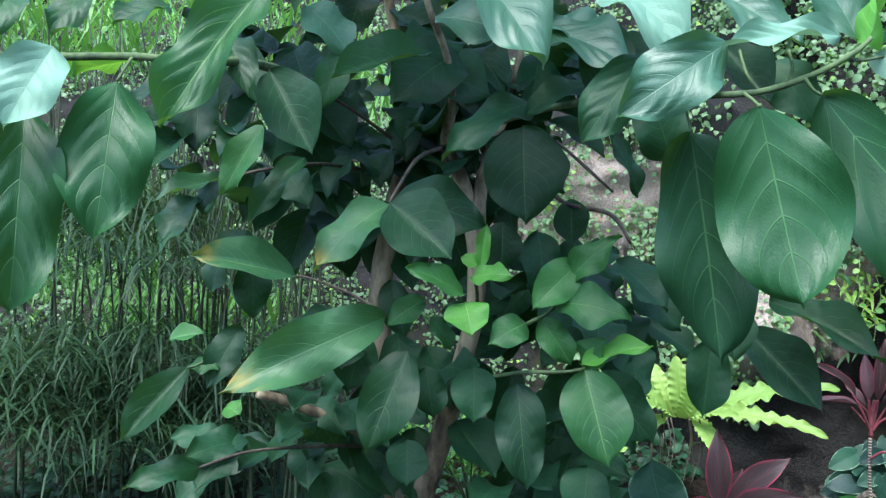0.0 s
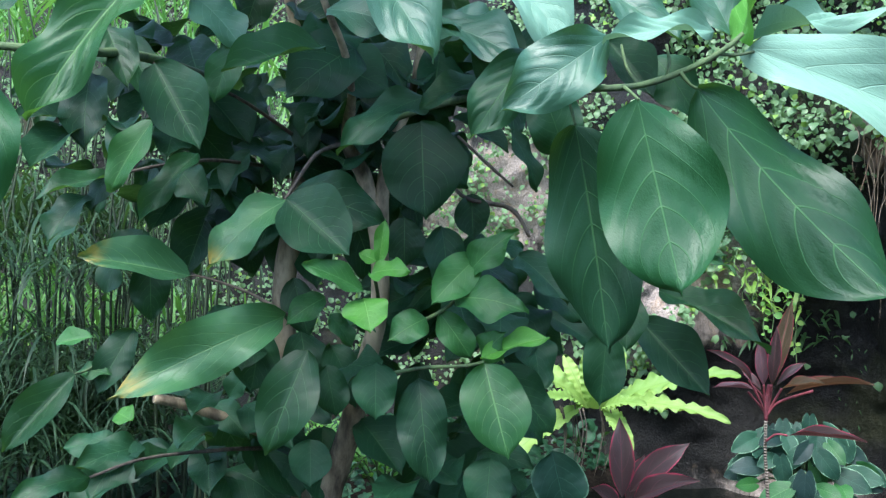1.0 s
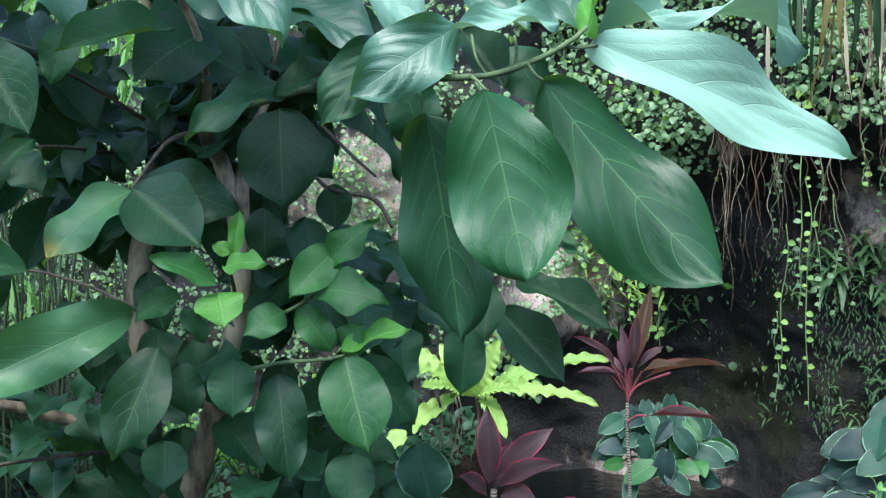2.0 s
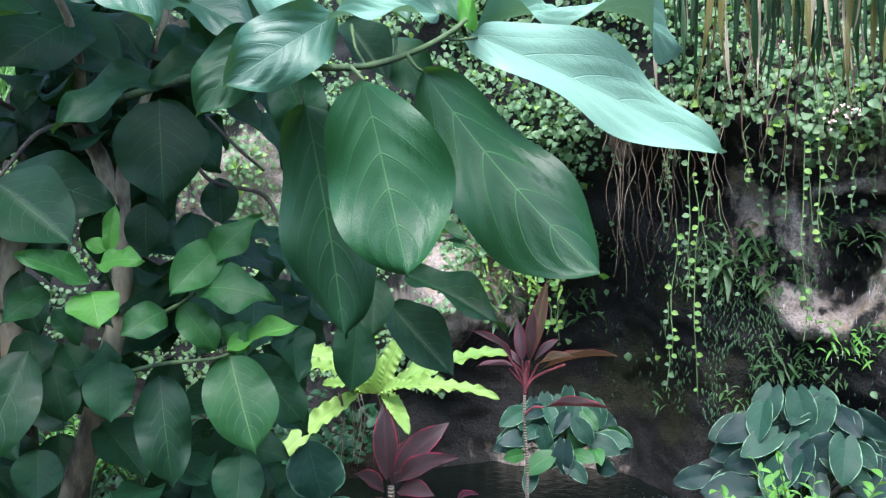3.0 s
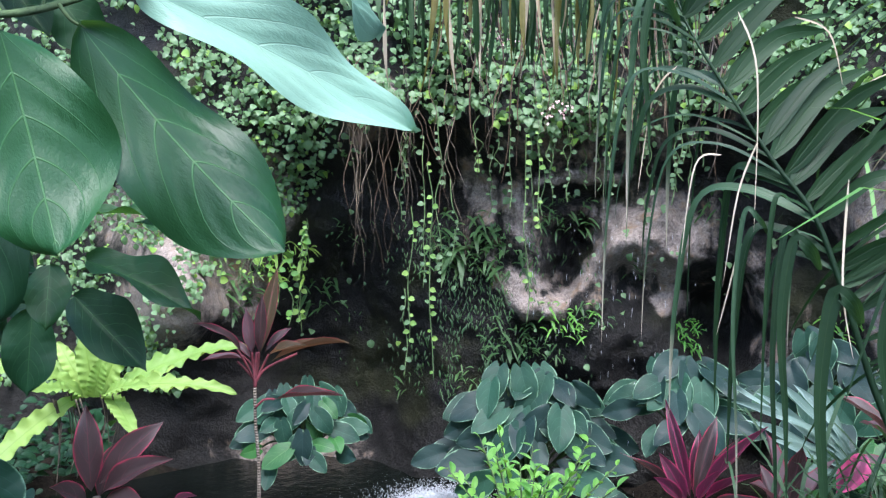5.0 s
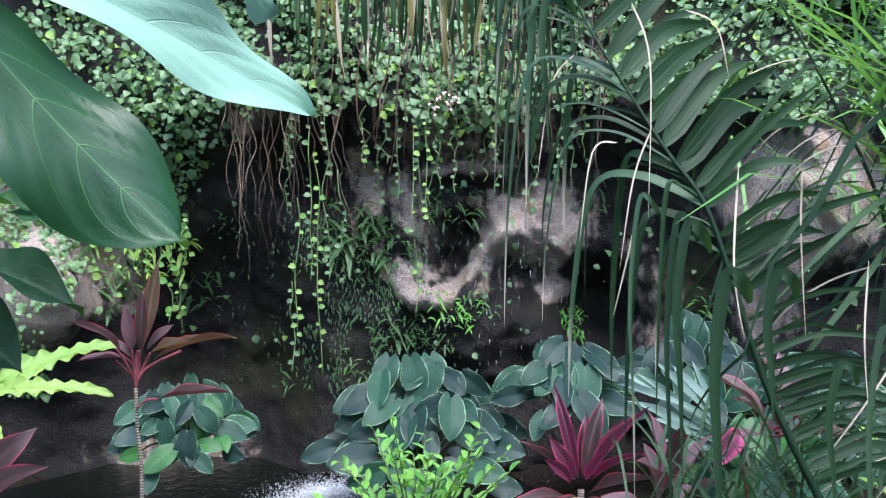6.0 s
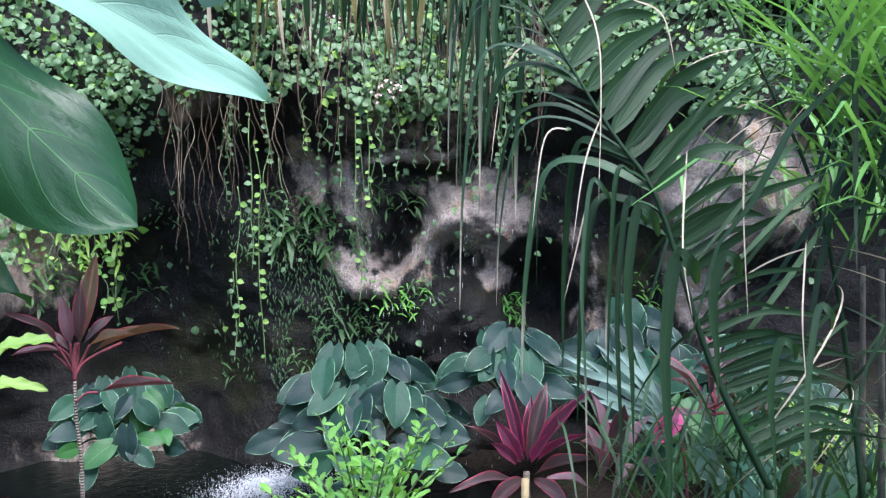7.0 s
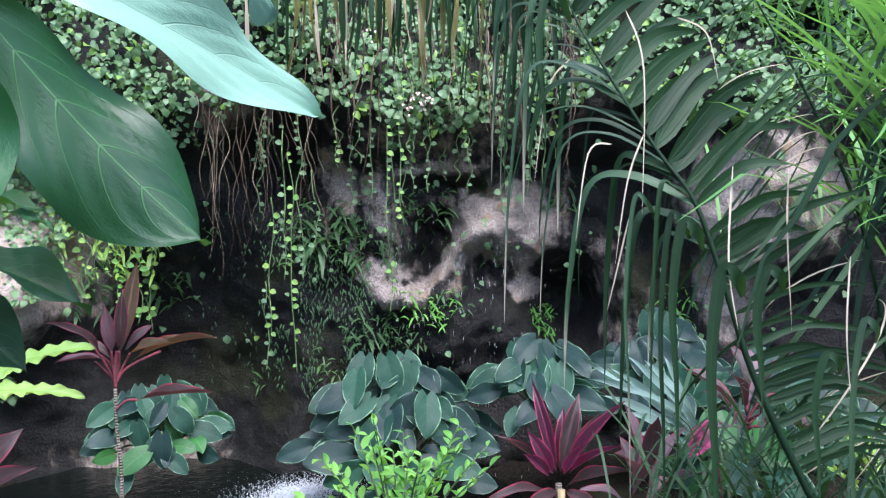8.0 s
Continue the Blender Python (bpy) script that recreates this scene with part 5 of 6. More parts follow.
tube("leaf_stalk", cord, [(1.497, 2.756, 0.930), (1.460, 2.743, 1.001), (1.424, 2.739, 1.058)], [0.0040] * 3, M_RSTALK, 8, 0.06)
leaf_at(cord, LM_CORD, M_BROWN, (1.528, 2.768, 1.034), (1.605, 2.780, 1.346), 0.057, (-0.36, -0.71, 0.30))
leaf_at(cord, LM_CORD, M_RED, (1.502, 2.725, 1.043), (1.510, 2.709, 1.259), 0.045, (-0.37, -0.75, 0.27))
leaf_at(cord, LM_CORD, M_GREY, (1.483, 2.745, 1.038), (1.455, 2.732, 1.209), 0.047, (-0.36, -0.76, 0.28))
leaf_at(cord, LM_CORD, M_RED, (1.451, 2.759, 1.031), (1.268, 2.759, 1.166), 0.032, (-0.20, -0.45, 0.58))
leaf_at(cord, LM_CORD, M_GREY, (1.467, 2.773, 1.017), (1.311, 2.789, 1.023), 0.028, (-0.12, -0.27, 0.76))
leaf_at(cord, LM_CORD, M_BROWN, (1.533, 2.711, 1.032), (1.603, 2.550, 1.080), 0.040, (-0.21, -0.39, 0.63))
leaf_at(cord, LM_CORD, M_BROWN, (1.558, 2.732, 1.005), (1.792, 2.574, 1.069), 0.019, (-0.15, -0.26, 0.75))
leaf_at(cord, LM_CORD, M_RED, (1.539, 2.680, 0.872), (1.715, 2.492, 0.894), 0.031, (-0.17, -0.30, 0.73))
leaf_at(cord, LM_CORD, M_RED, (1.555, 2.789, 1.029), (1.671, 2.795, 1.108), 0.033, (-0.27, -0.52, 0.50))
leaf_at(cord, LM_CORD, M_RED, (1.509, 2.809, 1.007), (1.467, 2.885, 1.066), 0.029, (-0.25, -0.54, 0.50))
cord = thing("cordyline", (0.806, 2.229, 0.591), "low cordyline with broad purple leaves edged in red", "plant", group="cordylines")
tube("cane", cord, [(0.794, 2.214, 0.103), (0.806, 2.229, 0.591), (0.808, 2.237, 0.802)], [0.013, 0.012, 0.010], M_CANE, 9)
leaf_at(cord, LM_CORD, M_RED, (0.797, 2.243, 0.818), (0.790, 2.256, 1.050), 0.072, (-0.22, -0.79, 0.38))
leaf_at(cord, LM_CORD, M_RED, (0.815, 2.236, 0.835), (0.967, 2.174, 0.992), 0.073, (-0.21, -0.64, 0.50))
leaf_at(cord, LM_CORD, M_RED, (0.815, 2.213, 0.817), (0.953, 2.067, 0.920), 0.067, (-0.18, -0.54, 0.58))
leaf_at(cord, LM_CORD, M_RED, (0.811, 2.181, 0.803), (0.873, 2.045, 0.829), 0.061, (-0.17, -0.54, 0.60))
leaf_at(cord, LM_CORD, M_RED, (0.775, 2.197, 0.803), (0.673, 2.137, 0.884), 0.061, (-0.14, -0.55, 0.59))
leaf_at(cord, LM_CORD, M_RED, (0.825, 2.284, 0.785), (0.889, 2.316, 0.920), 0.062, (-0.22, -0.73, 0.44))
leaf_at(cord, LM_CORD, M_ROSE, (0.981, 2.158, 0.765), (1.022, 2.086, 0.801), 0.027, (-0.17, -0.44, 0.67))
leaf_at(cord, LM_CORD, M_RED, (0.754, 2.152, 0.805), (0.712, 2.059, 0.752), 0.059, (-0.15, -0.54, 0.61))
cord = thing("cordyline", (2.618, 1.637, 0.173), "spreading cordyline with purple leaves streaked bright pink", "plant", group="cordylines")
tube("cane", cord, [(2.594, 1.618, -0.243), (2.618, 1.637, 0.173), (2.634, 1.657, 0.516)], [0.016, 0.015, 0.012], M_CANE, 9)
leaf_at(cord, LM_CORD, M_ROSE, (2.632, 1.666, 0.558), (2.634, 1.780, 0.887), 0.046, (-0.64, -0.43, 0.42))
leaf_at(cord, LM_CORD, M_RED, (2.641, 1.655, 0.564), (2.744, 1.640, 0.837), 0.059, (-0.69, -0.44, 0.39))
leaf_at(cord, LM_CORD, M_ROSE, (2.648, 1.646, 0.564), (2.764, 1.456, 0.834), 0.041, (-0.50, -0.29, 0.57))
leaf_at(cord, LM_CORD, M_ROSE, (2.635, 1.614, 0.562), (2.657, 1.414, 0.701), 0.031, (-0.49, -0.29, 0.59))
leaf_at(cord, LM_CORD, M_ROSE, (2.599, 1.659, 0.562), (2.492, 1.699, 0.739), 0.055, (-0.63, -0.43, 0.44))
leaf_at(cord, LM_CORD, M_ROSE, (2.573, 1.659, 0.561), (2.437, 1.679, 0.669), 0.050, (-0.54, -0.38, 0.52))
leaf_at(cord, LM_CORD, M_RED, (2.569, 1.656, 0.504), (2.297, 1.753, 0.516), 0.044, (-0.38, -0.28, 0.68))
leaf_at(cord, LM_CORD, M_RED, (2.614, 1.686, 0.548), (2.448, 1.829, 0.713), 0.023, (-0.39, -0.28, 0.65))
leaf_at(cord, LM_CORD, M_RED, (2.610, 1.609, 0.524), (2.632, 1.356, 0.631), 0.044, (-0.41, -0.24, 0.67))
leaf_at(cord, LM_CORD, M_RED, (2.572, 1.622, 0.511), (2.334, 1.624, 0.472), 0.054, (-0.46, -0.32, 0.62))
leaf_at(cord, LM_CORD, M_RED, (2.592, 1.598, 0.511), (2.516, 1.402, 0.480), 0.054, (-0.48, -0.29, 0.62))
leaf_at(cord, LM_CORD, M_ROSE, (2.682, 1.681, 0.541), (2.745, 1.710, 0.772), 0.053, (-0.64, -0.42, 0.43))
leaf_at(cord, LM_CORD, M_RED, (2.689, 1.673, 0.541), (2.832, 1.601, 0.750), 0.045, (-0.57, -0.35, 0.50))
leaf_at(cord, LM_CORD, M_RED, (2.669, 1.698, 0.541), (2.695, 1.767, 0.729), 0.050, (-0.63, -0.43, 0.44))
leaf_at(cord, LM_CORD, M_ROSE, (2.606, 1.619, 0.565), (2.586, 1.502, 0.717), 0.037, (-0.57, -0.35, 0.52))
cordyline((2.594, 1.306, 0.480), 0.02, 0.30, 8, [M_RED, M_GREY], "low purple cordyline beside the pink-streaked one", 6, (0.5, 1.4), 0.2, stalks=False)
cordyline((3.047, 1.091, 0.685), 0.05, 0.27, 12, [M_RED, M_GREY], "dark red cordyline half hidden by palm leaflets", 8, (0.0, 1.2), 0.2)

# ---- elephant ears ----


def elephant_ear(place, size, n, leaf, label, seed, mats=(M_ALO, M_ALOD, M_ALO, M_ALOD), squash=1.0):
    """A dome of heart-shaped leaves on stalks."""
    ob = thing("elephant_ear", place, label, "plant", group="elephant ears at the pond")
    p = Vector(place)
    r = random.Random(seed)
    view = Vector((CX - p.x, CY - p.y, 0)).normalized()
    side = view.cross(UP)
    for i in range(n):
        a = i * 2.39996
        q = min(1.0, math.sqrt((i + 0.5) / n) * r.uniform(0.88, 1.10))
        u, w = math.cos(a) * q, math.sin(a) * q
        c = p + side * u * size + view * (w * size * 0.7) + UP * (size * squash * (1.0 - 0.80 * q * q - 0.15 * w) + r.uniform(-0.2, 0.16) * size) + side * r.uniform(-0.1, 0.1) * size
        d = (side * (u * 1.0 + r.uniform(-0.5, 0.5)) + view * r.uniform(0.0, 0.7) - UP * (r.uniform(-0.05, 0.4) + 0.7 * (1 - abs(u)) * r.uniform(0.3, 1.2))).normalized()
        ln = leaf * r.uniform(0.70, 1.12)
        b = c - d * ln * 0.35
        tube("leaf_stalk", ob, [p, p.lerp(b, 0.6) + UP * 0.04 - view * 0.05, b - view * 0.01], [0.007, 0.006, 0.004], M_TWIG, 5)
        leaf_at(ob, LM_HEART, mats[r.randrange(len(mats))], b, b + d * ln, ln * r.uniform(0.58, 0.72), view + UP * r.uniform(-0.1, 0.8) + side * (u * 0.4 + r.uniform(-0.5, 0.5)))
    return ob


elephant_ear((3.095, 2.949, 0.112), 0.47, 80, 0.22, "broad clump of blue-green heart-leaved elephant ears by the pond", 3, squash=1.2)
elephant_ear((2.184, 3.691, 0.286), 0.33, 64, 0.145, "small clump of heart-leaved elephant ears behind the red cordyline", 4, (M_ALO, M_ALOD, M_ALO, M_ALOD, M_ALO, M_MID))
elephant_ear((3.625, 2.418, 0.447), 0.32, 34, 0.22, "elephant ears with dusky green leaves under the rock", 5)
elephant_ear((4.024, 1.938, 0.534), 0.34, 34, 0.19, "elephant ears half hidden behind palm leaflets", 6)
elephant_ear((4.122, 1.325, 0.384), 0.40, 36, 0.19, "elephant ears in the shade of the palm", 7)

# ---- small lime shrub ----


def lime_shrub(place, height, n, label, seed, mat=M_SHRUB, leaf=0.06, wide=0.5):
    ob = thing("shrub", place, label, "shrub")
    p = Vector(place)
    r = random.Random(seed)
    for i in range(n):
        a = i * 2.4
        w = wide * math.sqrt((i + 0.5) / n)
        tip = p + Vector((math.cos(a) * w, math.sin(a) * w, height * r.uniform(0.65, 1.05) * (1.1 - w * 0.6)))
        mid = p.lerp(tip, 0.55) + UP * 0.04
        tube("stem", ob, [p, mid, tip], [0.005, 0.004, 0.002], M_TWIG, 5)
        way = (tip - p).normalized()
        flat = way.cross(UP).normalized()
        for k in range(11):
            t = 0.40 + 0.60 * k / 10
            b = p.lerp(mid, t / 0.55) if t < 0.55 else mid.lerp(tip, (t - 0.55) / 0.45)
            d = (flat * (1 if k % 2 else -1) * r.uniform(0.6, 1.0) + way * r.uniform(0.2, 0.8) + UP * r.uniform(-0.2, 0.3)).normalized()
            ln = leaf * r.uniform(0.6, 1.3) * (1.15 - 0.4 * t)
            leaf_at(ob, LM_SMALL, mat, b, b + d * ln, ln * 0.38, UP + Vector((r.uniform(-0.5, 0.3), r.uniform(-0.9, 0.1), 0)))
    return ob


lime_shrub((2.276, 2.133, 0.152), 0.55, 24, "bright lime-green shrub with small pointed leaves", 3, leaf=0.076, wide=0.38)
lime_shrub((0.135, 3.371, 0.413), 0.35, 14, "low bright green groundcover under the tree", 4, leaf=0.05, wide=0.22)

# ---- bamboo stake ----
stake = thing("bamboo_stake", (1.795, 1.109, -0.088), "cut tan bamboo stake standing among the cordylines", "stake")
tube("cane", stake, [(1.793, 1.111, -0.088), (1.824, 1.131, 0.406), (1.850, 1.149, 0.833)], [0.010, 0.010, 0.0095], M_BAMBOO, 12)

# ---- palm and grasses ----


def frond(parent, pts, n, length, left, right, seed, mats, width=0.026, dry=0.12, skip=0.3, stem=0.008):
    """A feather leaf: rachis through pts from the stem to its tip, leaflets on both sides; left, right: how they lie."""
    r = random.Random(seed)
    P = [Vector(p) for p in pts]
    f = new("frond")
    f.empty_display_size = 0.05
    join_to(f, parent, Matrix.Translation(P[0]))
    k = len(P)
    tube("rachis", f, P, [stem * (1 - 0.75 * i / (k - 1)) for i in range(k)], M_PALM, 7)
    for i in range(n):
        t = 0.12 + 0.88 * i / (n - 1)
        s = t * (k - 1)
        j = min(int(s), k - 2)
        b = P[j].lerp(P[j + 1], s - j)
        axis = (P[j + 1] - P[j]).normalized()
        for sgn, lay in ((-1, left), (1, right)):
            if lay is None or r.random() < skip:
                continue
            side = Vector((math.cos(radians(-47)), math.sin(radians(-47)), 0)) * sgn
            d = side * lay[0] * r.uniform(0.6, 1.3) + axis * lay[1] + Vector((0.5, 0.4, 0)) * r.uniform(-0.6, 0.4) + UP * r.uniform(-0.15, 0.15)
            d.normalize()
            ln = length * (1 - 0.45 * abs(2 * t - 0.9)) * r.uniform(0.6, 1.3)
            tipp = b + d * ln + UP * lay[2] * ln * r.uniform(0.7, 1.2)
            m = M_DRY if r.random() < dry else mats[r.randrange(len(mats))]
            leaf_at(f, LM_HOOK if lay[3] else LM_RIB, m, b, tipp, width * r.uniform(0.5, 1.2) * (0.3 if m is M_DRY else 1.0), (UP if lay[3] else UP * 0.25) + side * -0.3 + Vector((-0.75, -0.6, 0)), "leaflet")
    return f


palm = thing("palm", (1.980, 0.509, 0.115), "dark green feather palm with drooping leaflets and dry tips", "palm")
for row in range(5):
    q = (2.409, 0.454, 0.756)
    a = Vector(q) + Vector((0.02 * row - 0.06, 0.05 * row - 0.15, -0.9))
    tube("sheath", palm, [a, a + Vector((0.02, 0.0, 0.7)), a + Vector((-0.05 + 0.02 * row, 0.02, 1.5))], [0.014, 0.011, 0.006], M_FIBRE, 8, 0.1)
RIGHT, AWAY = Vector((0.656, -0.755, 0)), Vector((0.755, 0.656, 0))


def strap(parent, pts, width, mat, face, name="leaflet"):
    """A folded strap leaf along a smooth line, widest before its middle, hanging with a slow twist."""
    P = [Vector(p) for p in pts]
    line = []
    for i in range(len(P) - 1):
        p0, p1, p2, p3 = P[max(i - 1, 0)], P[i], P[i + 1], P[min(i + 2, len(P) - 1)]
        for k in range(6):
            t = k / 6
            line.append(0.5 * ((2 * p1) + (p2 - p0) * t + (2 * p0 - 5 * p1 + 4 * p2 - p3) * t * t + (3 * p1 - p0 - 3 * p2 + p3) * t ** 3))
    line.append(P[-1])
    n, o = len(line), P[0]
    verts, faces, uvs = [], [], []
    for i, p in enumerate(line):
        t = i / (n - 1)
        way = (line[min(i + 1, n - 1)] - line[max(i - 1, 0)]).normalized()
        across = way.cross(Vector(face)).normalized()
        up = across.cross(way)
        h = 0.5 * width * min(1.0, 0.3 + t * 4) * max(1 - t ** 2.6, 0.03)
        for u in (-1, 0, 1):
            verts.append(tuple(p - o + across * u * h + up * (abs(u) * h * 0.35)))
            uvs.append((u * 0.5 + 0.5, t))
    for i in range(n - 1):
        for k in (0, 1):
            q = 3 * i + k
            faces.append((q, q + 1, q + 4, q + 3))
    ob = new(name, mesh_of(name, verts, faces, mat, uvs))
    join_to(ob, parent, Matrix.Translation(o))
    return ob


def great_frond(parent, pts, seed):
    """The leaf nearest the path: broad stiff leaflets on one side, thin ones on the other that bend over and hang with withered tips."""
    r = random.Random(seed)
    P = [Vector(p) for p in pts]
    f = new("frond")
    f.empty_display_size = 0.05
    join_to(f, parent, Matrix.Translation(P[0]))
    k = len(P) - 1
    tube("rachis", f, P, [0.0065 - 0.0050 * i / k for i in range(k + 1)], M_PALM, 8)
    n = 56
    for i in range(n):
        t = 0.02 + 0.95 * (max(0.0, i + r.uniform(-0.4, 0.4)) / (n - 1)) ** 1.3
        t = max(0.05, min(0.99, t))
        j = min(int(t * k), k - 1)
        b = P[j].lerp(P[j + 1], t * k - j)
        # broad side
        low = max(0.0, min(1.0, (0.52 - t) / 0.2))
        rise = 0.95 - 0.75 * low + r.uniform(-0.28, 0.28) * (1 - 0.6 * low)
        ln = (0.26 - 0.04 * low) * r.uniform(0.6, 1.25) * (1.0 if t < 0.85 else 0.75)
        d = (RIGHT + UP * rise + AWAY * r.uniform(-0.2, 0.8) * (1 - 0.7 * low)).normalized()
        if r.random() < 0.85:
            strap(f, [b, b + d * ln * 0.5 + UP * 0.012, b + d * ln - UP * ln * r.uniform(0.02, 0.2)], (0.030 - 0.013 * low) * r.uniform(0.45, 1.2), M_PALM, UP * r.uniform(-0.4, 0.5) - AWAY - RIGHT * r.uniform(-0.5, 0.3))
        # bent side
        if t > 0.4 and r.random() < 0.75:
            ln, drop = r.uniform(0.05, 0.20) * (1 - 0.35 * low), r.uniform(0.10, 0.40)
            deep = AWAY * r.uniform(-0.06, 0.10)
            paint = r.choice((M_PALM, M_PALM, M_PALMTIP))
            strap(f, [b, b - RIGHT * ln * 0.5 + UP * ln * 0.26 + deep * 0.4, b - RIGHT * ln * 0.9 + UP * ln * 0.16 + deep * 0.8, b - RIGHT * ln * 1.06 - UP * drop * 0.45 + deep, b - RIGHT * ln * 1.1 - UP * drop + deep],
                  r.choice((0.005, 0.007, 0.011, 0.019)), paint, UP * 0.8 - AWAY * 0.6 - RIGHT * 0.5)
    return f


great_frond(palm, [(1.509, 0.457, 1.073), (1.476, 0.512, 1.204), (1.455, 0.550, 1.307), (1.434, 0.582, 1.427), (1.417, 0.625, 1.557), (1.398, 0.684, 1.644), (1.374, 0.763, 1.775), (1.367, 0.821, 1.871), (1.375, 0.867, 1.971)], 3)
tube("leaf_stalk", palm, [(1.560, 0.425, -0.020), (1.530, 0.440, 0.550), (1.509, 0.457, 1.075)], [0.016, 0.013, 0.010], M_PALM, 8)


def hanging_strap(top, length, width, paint, back=0.03):
    """A palm leaflet that bends over at its top and hangs straight down, held on a thin leaf stalk behind."""
    t = Vector(top)
    strap(palm, [t + RIGHT * back * 1.6 - UP * back * 1.2 + AWAY * 0.05, t + RIGHT * back * 0.7 - UP * 0.005, t, t - RIGHT * 0.012 - UP * length * 0.3, t - RIGHT * 0.004 - UP * length * 0.65, t - UP * length], width, paint, -AWAY - RIGHT * 0.3 + UP * 0.3)


for top, length, width, paint in [
        ((1.282, 0.586, 1.521), 0.36, 0.016, M_PALM),
        ((1.231, 0.505, 1.459), 0.40, 0.020, M_PALM),
        ((1.355, 0.639, 1.529), 0.55, 0.011, M_PALM),
        ((1.324, 0.685, 1.560), 0.50, 0.008, M_PALMTIP),
        ((1.386, 0.499, 1.452), 0.22, 0.018, M_PALM),
        ((1.417, 0.422, 1.328), 0.24, 0.013, M_PALM),
        ((1.463, 0.383, 1.374), 0.45, 0.011, M_REED),
        ((1.293, 0.832, 1.901), 0.26, 0.016, M_PALM)]:
    hanging_strap(top, length, width, paint)
# withered threads
for a, b, c in [((1.328, 0.809, 1.796), (1.304, 0.836, 1.746), (1.283, 0.848, 1.591)), ((1.347, 0.716, 1.866), (1.355, 0.687, 1.769), (1.355, 0.687, 1.529)),
                ((1.355, 0.685, 1.668), (1.339, 0.705, 1.591), (1.328, 0.720, 1.452)), ((1.347, 0.739, 1.653), (1.320, 0.767, 1.637), (1.308, 0.782, 1.490)),
                ((1.370, 0.639, 1.847), (1.401, 0.604, 1.823), (1.413, 0.588, 1.746)), ((1.258, 0.503, 1.607), (1.250, 0.503, 1.475), (1.258, 0.491, 1.382)),
                ((1.409, 0.739, 1.529), (1.397, 0.755, 1.436), (1.386, 0.767, 1.366)), ((1.479, 0.406, 1.475), (1.471, 0.406, 1.359), (1.479, 0.398, 1.242)), ((1.432, 0.484, 1.607), (1.432, 0.484, 1.514), (1.440, 0.476, 1.359))]:
    strap(palm, [a, b, c], 0.0030, M_DRY, -AWAY + UP * 0.3)
frond(palm, [(1.839, 0.384, 0.956), (1.833, 0.432, 1.316), (1.793, 0.479, 1.559), (1.725, 0.554, 1.766), (1.662, 0.639, 1.959)], 24, 0.32,
      (0.35, 0.1, -1.0, 1), (0.3, 0.1, -1.0, 1), 5, [M_PALM, M_PALM, M_REED], 0.010, 0.22, 0.3, 0.006)
frond(palm, [(2.358, 0.378, 0.929), (2.356, 0.443, 1.466), (2.303, 0.516, 1.799), (2.215, 0.626, 2.099)], 24, 0.36,
      (0.35, 0.1, -1.0, 1), (0.4, 0.2, -0.9, 1), 8, [M_PALM, M_REED], 0.011, 0.12, 0.3, 0.006)

hanging_palm = thing("palm", (2.570, 2.550, 3.419), "palm leaf with long strap leaflets hanging over the rock", "palm")


def hanging_straps(parent, a, b, n, length, seed, wide=(0.012, 0.03), mats=(M_PALM, M_PALM, M_STRAW, M_STRAW, M_STRAW, M_DRY)):
    r = random.Random(seed)
    a, b = Vector(a), Vector(b)
    tube("rachis", parent, [a, a.lerp(b, 0.5) + UP * 0.06, b], [0.014, 0.012, 0.006], M_PALM, 7)
    for i in range(n):
        p = a.lerp(b, (i + r.uniform(0, 0.9)) / n) + UP * r.uniform(-0.05, 0.02)
        ln = length * r.uniform(0.5, 1.15)
        d = Vector((r.uniform(-0.07, 0.07), r.uniform(-0.1, 0.1), -1))
        m = mats[r.randrange(len(mats))]
        leaf_at(parent, LM_RIB, m, p, p + d * ln, r.uniform(*wide) * (0.5 if m is M_DRY else 1), Vector((-0.6, -0.7, 0.2)) + Vector((r.uniform(-0.6, 0.6), r.uniform(-0.6, 0.6), 0)), "leaflet")


hanging_straps(hanging_palm, (2.109, 2.827, 2.789), (2.746, 2.022, 2.679), 84, 0.62, 4, (0.006, 0.028), (M_PALM, M_PALM, M_PALM, M_REED, M_STRAW, M_STRAW, M_DRY))
hanging_straps(hanging_palm, (2.039, 1.518, 2.400), (2.028, 1.279, 2.339), 11, 0.55, 6, (0.008, 0.022), (M_PALM,))


def grasses(name, places, n, length, width, lean, mat, label, seed, spread=0.25, fall=0.9):
    r = random.Random(seed)
    h = Heap()
    for base in places:
        b0 = Vector(base)
        for i in range(n):
            a = r.uniform(0, 6.28)
            b = b0 + Vector((r.gauss(0, spread), r.gauss(0, spread), r.uniform(-0.1, 0.1)))
            d = Vector((math.cos(a) * 0.6 + lean[0], math.sin(a) * 0.6 + lean[1], r.uniform(0.7, 1.5) * lean[2])).normalized()
            ln = length * r.uniform(0.6, 1.2)
            pts = [b + d * ln * t - UP * ln * fall * t * t * r.uniform(0.45, 0.55) for t in (0, 0.15, 0.3, 0.45, 0.6, 0.75, 0.88, 1.0)]
            h.ribbon(pts, width * r.uniform(0.7, 1.3), d.cross(UP).normalized())
    return h.done(name, mat, label=label, category="grass")


grasses("grass", [(1.964, 0.304, 1.590), (1.893, 0.249, 1.726), (2.006, 0.283, 1.844)], 60, 0.62, 0.009, (-0.8, -0.1, 0.8), M_GRASS, "bright green thin-bladed grass arching over the palm", 3, 0.10, 0.7)
grasses("grass", [(3.180, 0.604, 1.984), (3.321, 0.776, 2.215), (2.943, 0.515, 1.442)], 60, 0.6, 0.012, (0, 0, 1), M_GRASS, "light green bamboo-like grass behind the palm", 5, 0.22, 0.8)
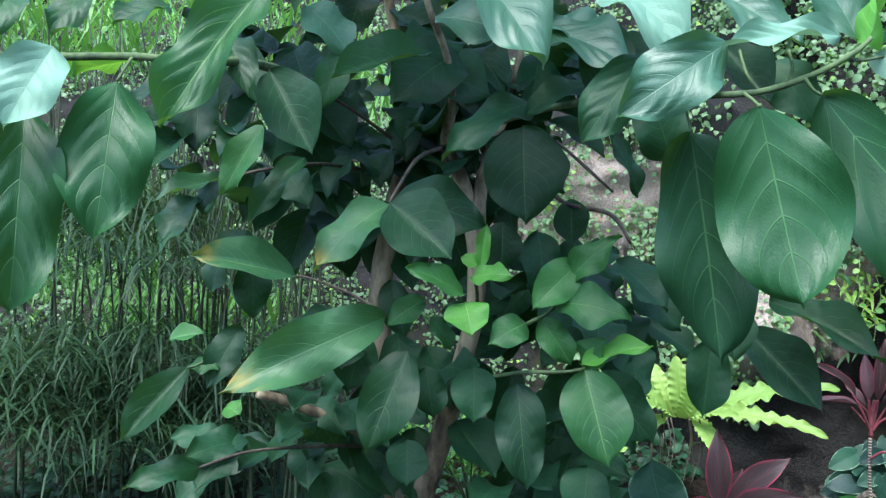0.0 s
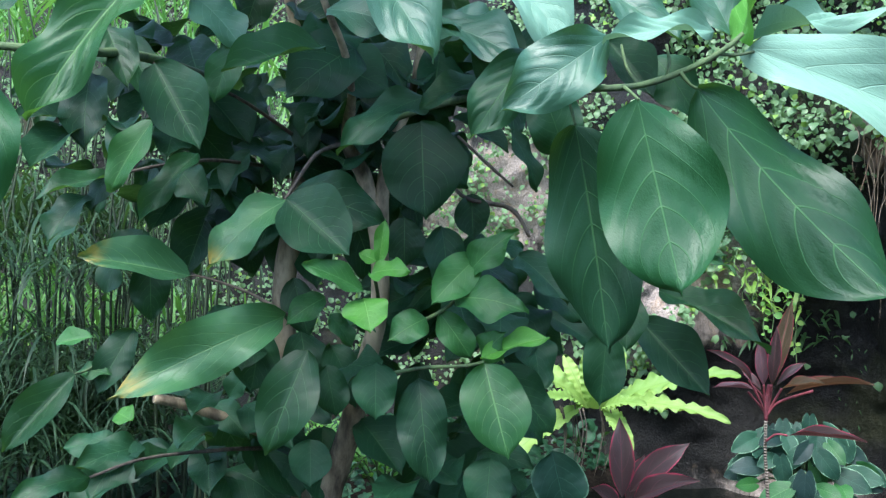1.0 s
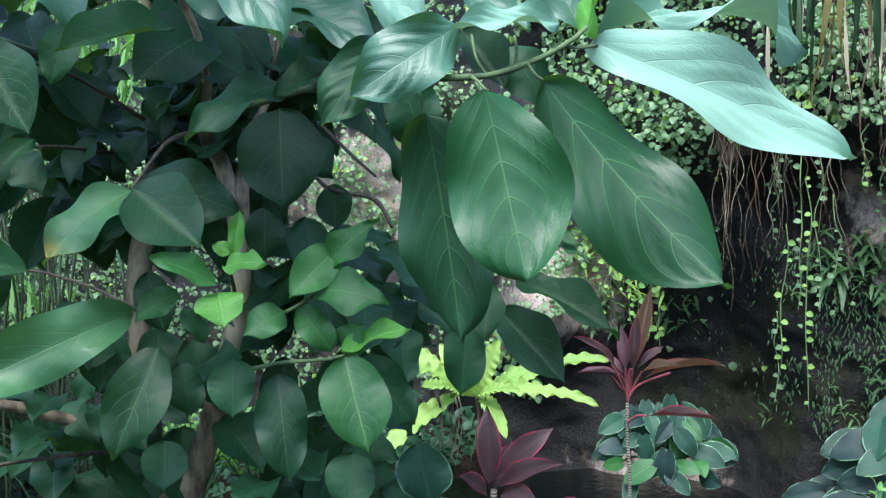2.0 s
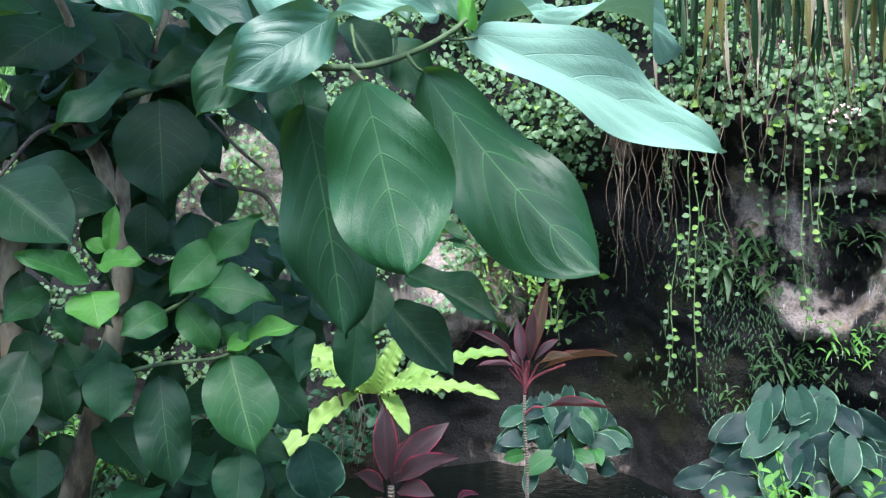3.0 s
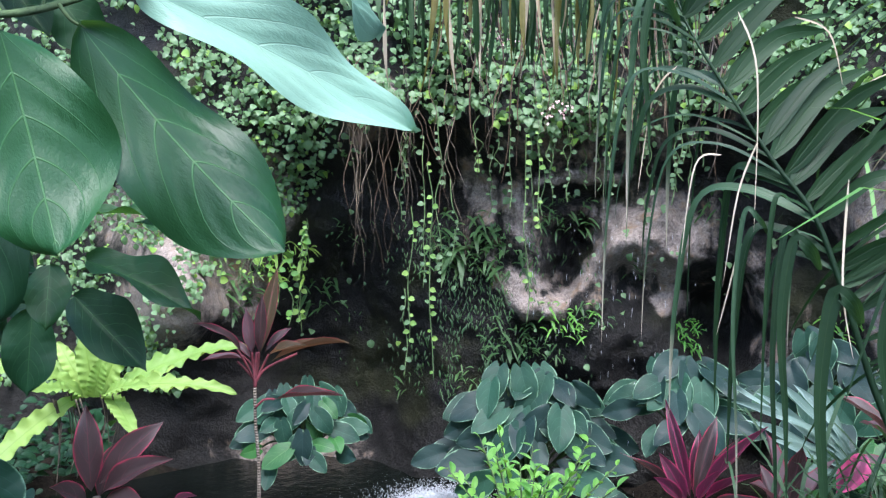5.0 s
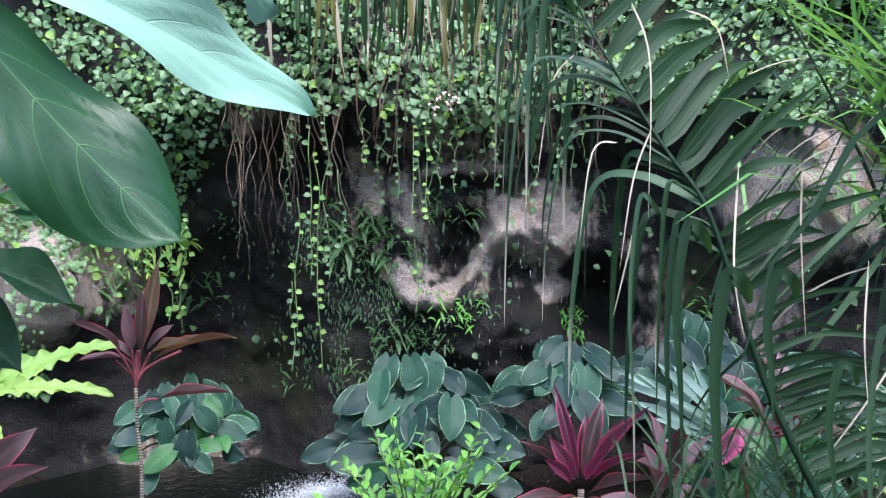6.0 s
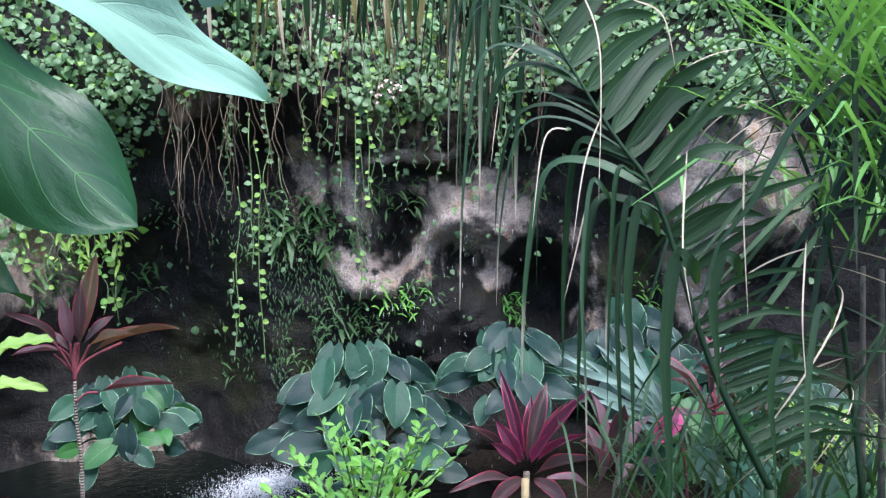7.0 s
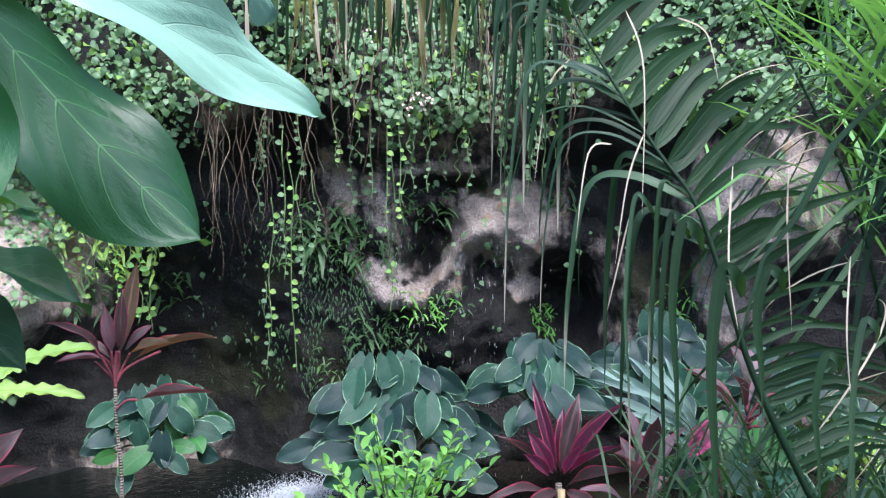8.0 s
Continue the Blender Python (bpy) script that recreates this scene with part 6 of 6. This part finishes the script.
grasses("reed", [(-2.364, 3.582, 0.798), (-1.983, 3.779, 0.711), (-1.576, 3.975, 0.562), (-1.329, 4.176, 0.577), (-2.069, 4.401, 1.572), (-2.391, 4.002, 1.620), (-1.575, 4.600, 1.518)], 420, 0.80, 0.011, (0.05, -0.05, 0.9), M_REEDSHADE, "dense thicket of fine reeds and bamboo leaves in shade-dark green", 7, 0.30, 1.3)
grasses("reed", [(-1.75, 3.45, 0.75), (-1.45, 3.50, 1.05), (-1.15, 3.60, 0.70), (-1.60, 3.55, 1.50), (-1.20, 3.75, 1.40), (-0.90, 3.70, 1.00)], 260, 0.44, 0.009, (0.1, -0.1, 0.5), M_REEDSHADE, "drooping bamboo leaves in shade-dark green at the edge of the thicket", 37, 0.24, 1.6)
# the last two, low clumps stand for light gaps behind the thicket
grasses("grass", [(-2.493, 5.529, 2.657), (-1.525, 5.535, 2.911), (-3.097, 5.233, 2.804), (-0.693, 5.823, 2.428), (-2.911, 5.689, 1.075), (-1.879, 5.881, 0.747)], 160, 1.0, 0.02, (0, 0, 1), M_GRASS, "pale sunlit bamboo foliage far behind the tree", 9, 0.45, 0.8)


grasses("grass", [(2.196, 0.363, 1.811), (2.370, 0.487, 1.976), (2.181, 0.352, 1.559)], 34, 0.75, 0.012, (-0.2, -0.1, 0.35), M_PALM, "long grey-green blades drooping beside the palm", 13, 0.12, 1.9)
grasses("grass", [(2.562, 0.744, 0.767), (2.554, 0.592, 0.738), (2.465, 0.855, 0.702), (2.444, 1.032, 0.632)], 60, 0.42, 0.010, (0, 0, 1), M_REED, "low tangled grass at the foot of the palm", 17, 0.14, 0.9)


def reed_stems():
    r = random.Random(15)
    for i in range(70):
        b = Vector((r.uniform(-2.4, -0.55), r.uniform(3.4, 4.9), 0.0))
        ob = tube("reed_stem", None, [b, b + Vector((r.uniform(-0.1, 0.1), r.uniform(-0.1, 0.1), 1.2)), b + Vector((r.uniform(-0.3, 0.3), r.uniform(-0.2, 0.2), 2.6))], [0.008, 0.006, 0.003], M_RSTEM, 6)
        tagged(ob, "thin upright green reed stem in the thicket", "reed", group="reed stems")


reed_stems()

# ---- silver frond, pink leaf ----
silver = thing("silver_fern", (3.230, 1.395, 0.661), "pale silvery feather leaf among the elephant ears", "fern")
leaf_at(silver, LM_RIB, M_SILVER, (3.244, 1.371, 0.594), (2.928, 1.622, 0.909), 0.033, (-0.52, -0.26, 0.55))
leaf_at(silver, LM_RIB, M_SILVER, (3.236, 1.385, 0.639), (3.018, 1.598, 0.948), 0.034, (-0.52, -0.26, 0.54))
leaf_at(silver, LM_RIB, M_SILVER, (3.231, 1.395, 0.673), (3.112, 1.561, 0.915), 0.032, (-0.53, -0.25, 0.54))
leaf_at(silver, LM_RIB, M_SILVER, (3.235, 1.384, 0.605), (2.858, 1.617, 0.812), 0.035, (-0.52, -0.26, 0.56))
leaf_at(silver, LM_RIB, M_SILVER, (3.222, 1.403, 0.650), (2.876, 1.678, 0.861), 0.029, (-0.52, -0.27, 0.55))
leaf_at(silver, LM_RIB, M_SILVER, (3.244, 1.371, 0.582), (2.910, 1.548, 0.747), 0.035, (-0.52, -0.25, 0.56))
leaf_at(silver, LM_RIB, M_SILVER, (3.240, 1.373, 0.560), (2.889, 1.488, 0.676), 0.039, (-0.52, -0.25, 0.57))
leaf_at(silver, LM_RIB, M_SILVER, (3.218, 1.414, 0.707), (3.164, 1.501, 0.933), 0.027, (-0.53, -0.25, 0.53))
leaf_at(silver, LM_RIB, M_SILVER, (3.275, 1.414, 0.601), (2.951, 1.751, 0.923), 0.023, (-0.52, -0.27, 0.54))
pink = thing("pink_plant", (2.640, 1.074, 0.335), "single pink-and-purple broad leaf on a stalk", "plant")
tube("leaf_stalk", pink, [(2.657, 1.053, 0.335), (2.693, 1.072, 0.603), (2.668, 1.099, 0.845)], [0.006, 0.005, 0.004], M_RSTALK, 6)
leaf_at(pink, LM_TREE, M_PINK, (2.670, 1.096, 0.845), (2.568, 1.130, 0.740), 0.075, (-0.7, -0.6, 0.5))

lime_shrub((3.750, 0.700, 0.150), 0.55, 24, "yellow-green shrub glowing behind the palm", 9, M_YIVY, 0.08, 0.40)
lime_shrub((-0.080, 3.250, 0.480), 0.34, 22, "low bright green groundcover by the tree's foot", 14, M_SHRUB, 0.05, 0.22)
elephant_ear((3.454, 1.340, 0.295), 0.30, 16, 0.22, "pale green leafy plant among the cordylines", 11, (M_MID, M_ALO))
elephant_ear((0.664, 2.620, 0.537), 0.14, 9, 0.15, "blue-green leafy plant beside the purple cordyline", 12, (M_ALO,))
elephant_ear((2.720, 0.480, 0.420), 0.30, 20, 0.20, "fresh green leafy plant in the light behind the palm", 15, (M_MID, M_LIME, M_MID, M_ALO))
